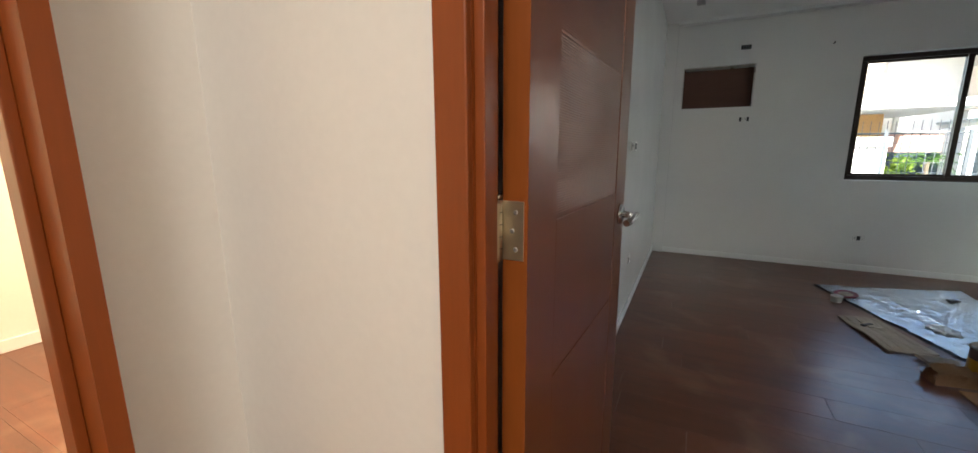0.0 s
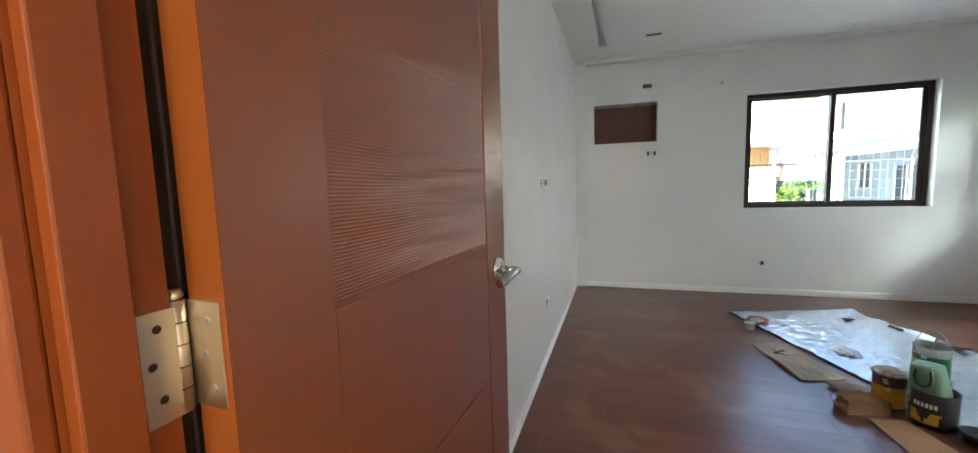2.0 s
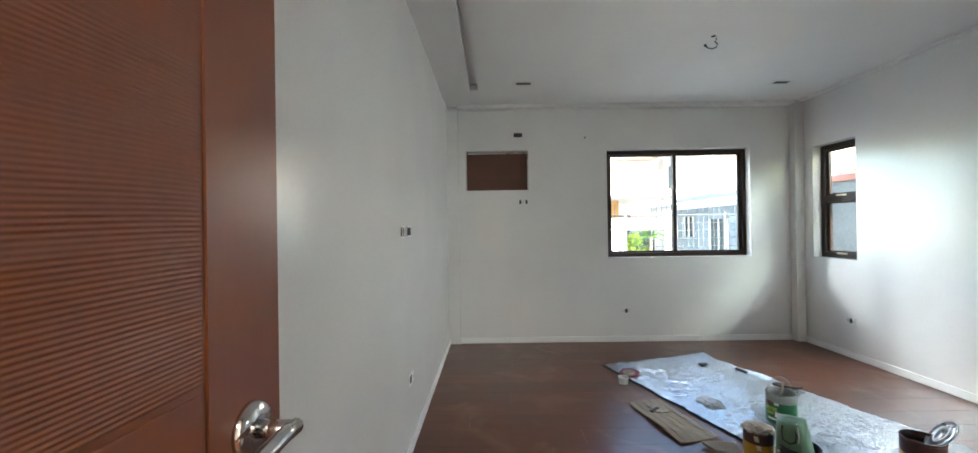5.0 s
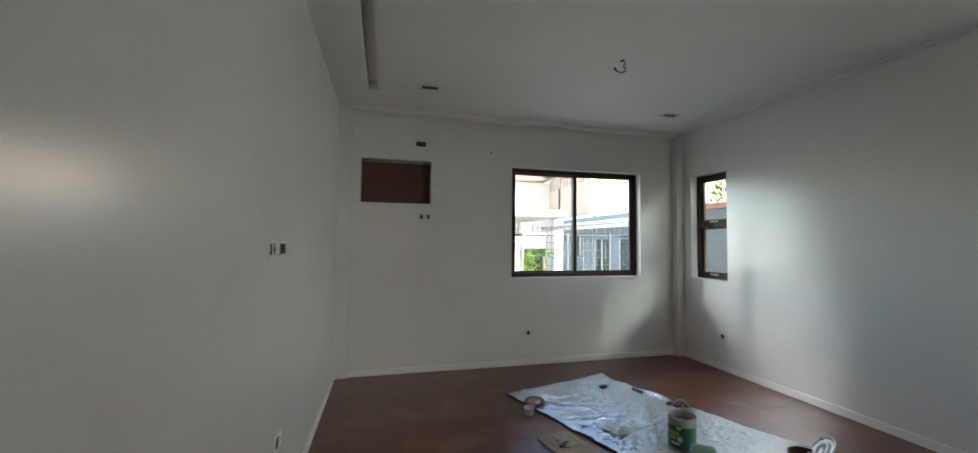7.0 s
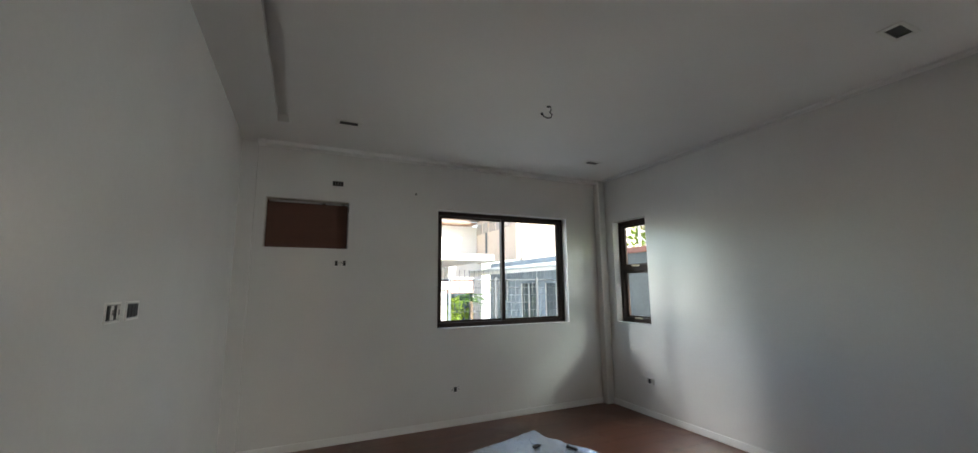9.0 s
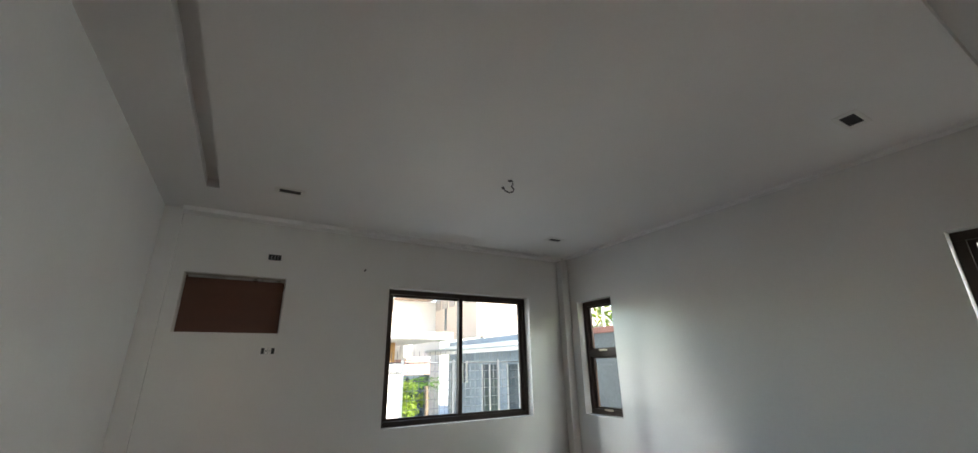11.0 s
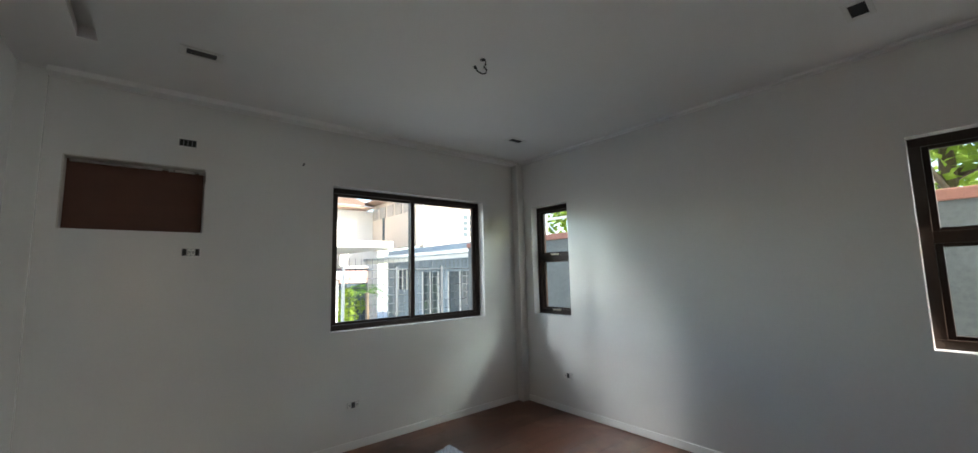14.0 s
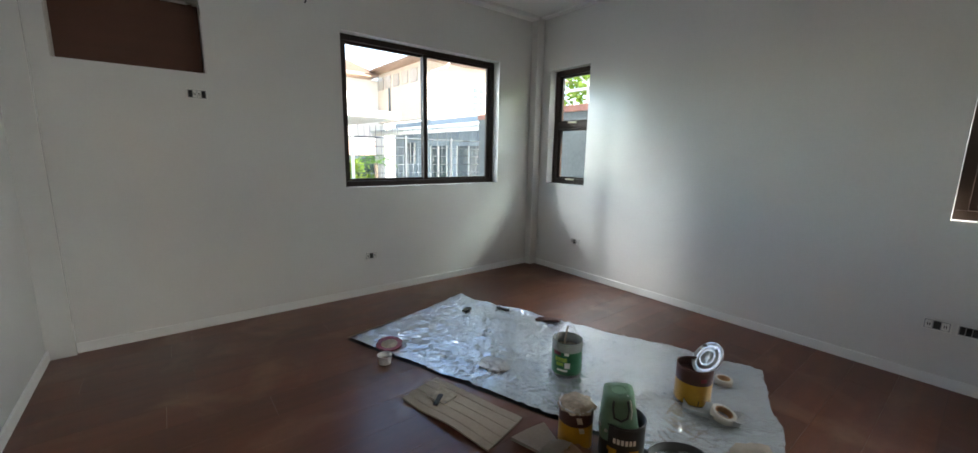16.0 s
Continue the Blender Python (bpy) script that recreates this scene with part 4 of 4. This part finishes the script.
# white steel tower frame behind the wall
tw = thing("steel_frame", "white painted steel lattice frame behind wall", "frame", pose(6.3, 1.15, GROUND))
for a, b in ((0, 0), (0.7, 0), (0, 0.7), (0.7, 0.7)):
    part("post", B(a - 0.016, b - 0.016, 0, a + 0.016, b + 0.016, 4.2), M_WHITEHOUSE, tw)
for z in (2.3, 2.9, 3.5, 4.1):
    part("rail", B(0.025, -0.02, z, 0.675, 0.02, z + 0.04), M_WHITEHOUSE, tw)
    part("rail", B(-0.02, 0.025, z, 0.02, 0.675, z + 0.04), M_WHITEHOUSE, tw)
    part("brace", tube([(-0.03, 0.03, z), (-0.03, 0.67, z + 0.55)], 0.01, 6), M_WHITEHOUSE, tw)

# neighbouring house: low eave along x = 5.9, upper storey behind it
house = thing("house", "white two-storey neighbouring house with low lean-to", "house", pose(0, 0, GROUND))
part("ground_wall", B(6.5, 3.6, 0, 6.7, 9.0, 2.7), M_GREYWALL, house, "blue-grey boarded wall in shade")
part("end_wall", B(6.7, 3.6, 0, 12, 3.8, 2.7), M_GREYWALL, house)
for i in range(16):
    part("board", B(6.484, 3.6, 0.1 + i * 0.15, 6.4995, 9.0, 0.1 + i * 0.15 + 0.142), M_GREYWALL, house)
bm = bmesh.new()
vs = [bm.verts.new(p) for p in ((5.85, 3.2, 2.36), (5.85, 9.2, 2.36), (7.2, 9.2, 2.8), (7.2, 3.2, 2.8))]
bm.faces.new(vs)
bmesh.ops.solidify(bm, geom=bm.faces[:], thickness=0.05)
part("lean_to_roof", bm, M_ROOF, house)
part("fascia", B(5.82, 3.18, 2.29, 5.85, 9.22, 2.45), M_WHITEHOUSE, house, "white fascia board")
part("gutter", tube([(5.79, 3.18, 2.42), (5.79, 9.22, 2.42)], 0.04, 8), M_ROOF, house)
for y, w, z0, h in ((7.9, 0.5, 1.5, 0.6), (6.3, 0.8, 0.0, 2.0), (4.9, 1.0, 0.9, 1.1)):
    wdw = part("window", B(6.46, y - w / 2, z0, 6.483, y + w / 2, z0 + h), M_DARKGLASS, house, "dark ground-floor opening")
    for yy in (y - w / 2 - 0.03, y + w / 2 - 0.01, y - 0.02):
        part("frame", B(6.44, yy, z0, 6.47, yy + 0.04, z0 + h), M_WHITEHOUSE, wdw)
part("upper_wall", B(7.0, 8.0, 2.85, 7.2, 11.4, 4.6), M_BEIGE, house)
part("flat_roof", B(7.2, 3.2, 2.72, 13, 8.0, 2.8), M_ROOF, house)
part("upper_end", B(7.2, 8.0, 2.8, 13, 8.2, 4.6), M_BEIGE, house)
part("north_wall", B(5.3, 11.4, 0, 7.2, 11.6, 4.36), M_WHITEHOUSE, house)
for i in range(18):
    part("siding", B(2.0, 11.38, 2.85 + i * 0.2, 5.296, 11.6, 2.85 + i * 0.2 + 0.19), M_BEIGE, house)
part("west_wall", B(2.0, 11.4, 0, 5.296, 11.6, 2.84), M_WHITEHOUSE, house)
bm = bmesh.new()
vs = [bm.verts.new(p) for p in ((6.5, 7.4, 4.6), (6.5, 11.4, 4.6), (10, 11.4, 5.9), (13.4, 7.4, 4.62))]
bm.faces.new(vs)
bmesh.ops.solidify(bm, geom=bm.faces[:], thickness=0.08)
part("roof", bm, M_SOFFIT, house, "brown roof with wide eave")
part("eave_soffit", B(6.5, 8.0, 4.55, 7.0, 11.4, 4.58), M_SOFFIT, house)
part("eave_soffit", B(6.5, 7.4, 4.55, 13.4, 8.0, 4.58), M_SOFFIT, house)
part("north_eave", B(5.3, 10.75, 4.36, 6.75, 11.75, 4.43), M_SOFFIT, house, "brown eave of the rear wing")
bm = bmesh.new()
bm.faces.new([bm.verts.new(q) for q in ((5.25, 10.7, 4.44), (6.8, 10.7, 4.44), (6.3, 12.6, 5.2), (5.25, 12.6, 5.3))])
bmesh.ops.solidify(bm, geom=bm.faces[:], thickness=0.06)
part("rear_roof", bm, M_SOFFIT, house)
for i in range(5):
    wdw = part("window", B(6.975, 10.9 - i * 0.62, 4.0, 6.999, 11.35 - i * 0.62, 4.4), M_CURTAIN, house, "high clerestory pane")
part("slot_window", B(6.98, 10.35, 3.2, 6.999, 10.5, 4.0), M_DARKGLASS, house)
for i in range(2):
    for j in range(4):
        part("vent_block", B(8.8 + i * 0.27, 7.98, 3.2 + j * 0.2, 9.0 + i * 0.27, 7.999, 3.34 + j * 0.2), M_DARKGLASS, house)
part("downpipe", tube([(7.6, 7.5, 4.55), (7.5, 7.5, 4.35), (7.2, 7.95, 4.25), (7.2, 7.95, 2.8)], 0.035, 8), M_WHITEHOUSE, house)

# carport slab with its posts, timber panel and rear wall
cp = thing("carport", "flat white carport slab with slim posts", "carport", pose(0, 0, GROUND))
part("slab", B(1.6, 7.0, 2.68, 5.7, 11.2, 2.86, 0.01), M_WHITEHOUSE, cp)
part("post", B(1.7, 7.2, 0, 1.82, 7.32, 2.68), M_WHITEHOUSE, cp)
part("post", B(5.45, 10.8, 0, 5.57, 10.92, 2.68), M_WHITEHOUSE, cp)
part("timber_panel", B(3.4, 8.6, 2.1, 4.55, 8.7, 2.66), M_TIMBER, cp, "orange timber panel")
part("lower_wall", B(2.4, 7.4, 0.0, 4.35, 7.55, 1.85), M_WHITEHOUSE, cp, "low white wall")
part("wall_cap", B(2.35, 7.3, 1.85, 4.4, 7.65, 2.07, 0.01), M_WHITEHOUSE, cp)
rear = thing("rear_wall", "pink rendered wall at the yard's end", "wall", pose(0, 0, GROUND))
part("panel", B(4.4, 10.6, 0, 6.48, 10.75, 2.2), M_BRICKPINK, rear)
part("cap", B(4.35, 10.55, 2.2, 6.48, 10.8, 2.28), M_WHITEHOUSE, rear)
part("dark_gate", B(4.5, 10.4, 0, 6.4, 10.45, 1.7), M_DARKGLASS, rear, "dark gate panel")

# welded mesh fence
fence = thing("mesh_fence", "grey welded mesh fence with slim posts", "fence", pose(0, 3.4, GROUND))
for i in range(5):
    part("post", B(3.05 + i * 0.95 - 0.02, -0.02, 0, 3.05 + i * 0.95 + 0.02, 0.02, 2.1), M_WHITEHOUSE if i == 0 else M_WIREMESH, fence)
part("top_rail", tube([(1.2, 0, 2.05), (6.4, 0, 2.05)], 0.014, 6), M_WIREMESH, fence)
for j in range(14):
    part("horizontal_wire", tube([(1.2, 0.006, 0.1 + j * 0.15), (6.4, 0.006, 0.1 + j * 0.15)], 0.0045, 5), M_WIREMESH, fence)
wire_v = mesh("vertical_wire", tube([(0, 0, 0.05), (0, 0, 2.24)], 0.004, 5), M_WIREMESH)
for i in range(52):
    v = new("vertical_wire", wire_v)
    v.parent, v.location = fence, (1.25 + i * 0.1, 0, 0)
kerb = thing("planter_kerb", "low white planter wall behind the fence", "planter", pose(0, 0, GROUND), bm=B(2.6, 4.4, 0, 6.2, 4.55, 1.0, 0.01), material=M_WHITEHOUSE)


def palm(x, y, z, seed, fronds, length):
    rng = random.Random(seed)
    t = thing("palm_plant", "bright green fan of palm fronds in the yard", "plant", pose(x, y, GROUND))
    part("stem", tube([(0, 0, 0), (0.02, 0, z * 0.6), (0, 0.01, z)], 0.05, 8), M_BARK, t)
    for i in range(fronds):
        a = i * 2.4 + rng.uniform(-0.2, 0.2)
        lift = rng.uniform(0.2, 1.1)
        bm = bmesh.new()
        spine = []
        for k in range(9):
            f = k / 8
            r = length * f * (0.95 - 0.2 * f * (1 - lift * 0.4))
            spine.append(Vector((math.cos(a) * r, math.sin(a) * r, z + length * (lift * f - 0.85 * f * f))))
        for k in range(1, 9):
            d = (spine[k] - spine[k - 1]).normalized()
            side = d.cross(Vector((0, 0, 1))).normalized()
            for sgn in (-1, 1):
                ll = length * 0.36 * math.sin(math.pi * (0.12 + 0.8 * k / 8))
                tip = spine[k] + side * sgn * ll + d * ll * 0.5 - Vector((0, 0, ll * 0.3))
                bm.faces.new([bm.verts.new(p) for p in (spine[k - 1], (spine[k - 1] + tip) / 2 + d * 0.03, tip, (spine[k] + tip) / 2 + Vector((0, 0, 0.01)))])
        part("frond", bm, M_LEAF2, t)


palm(4.5, 5.9, 1.55, 2, 15, 0.6)
shrub = thing("shrub", "dark leafy shrub behind the fence", "shrub", pose(5.0, 8.6, GROUND))
sc = new("foliage", leaf_cloud(1500, (0, 0, 0.9), (0.9, 0.5, 0.6), 21, 0.13, 0.04))
sc.parent = shrub
part("stem", tube([(0, 0, 0), (0, 0.02, 0.8)], 0.04), M_BARK, shrub)

# ---- laminate planks ----
PW, PL = 0.19, 1.21
plank_full = mesh("plank", B(0.0004, 0.0004, -0.012, PL - 0.0004, PW - 0.0004, 0, 0.0004), M_FLOOR)
floor_ob = bpy.data.objects["floor"]
rng = random.Random(11)


def lay(x0, x1, y0, y1):
    y = y1
    while y > y0 + 0.01:
        w = min(PW, y - y0)
        x = x0 - rng.uniform(0.1, 1.1)
        while x < x1 - 0.01:
            a, b = max(x, x0), min(x + PL, x1)
            if b - a > 0.02:
                if b - a > PL - 1e-4 and w > PW - 1e-4:
                    p = new("plank", plank_full)
                else:
                    p = new("plank", mesh("plank", B(0.0004, 0.0004, -0.012, b - a - 0.0004, w - 0.0004, 0, 0.0004), M_FLOOR))
                p.parent, p.location = floor_ob, (a, y - w, 0)
            x += PL
        y -= w


lay(0.0, RW, DY0, 0.0)
lay(-3.36, 1.7, -6.4, DY0)
lay(-3.36, -0.6, DY0, -3.2)
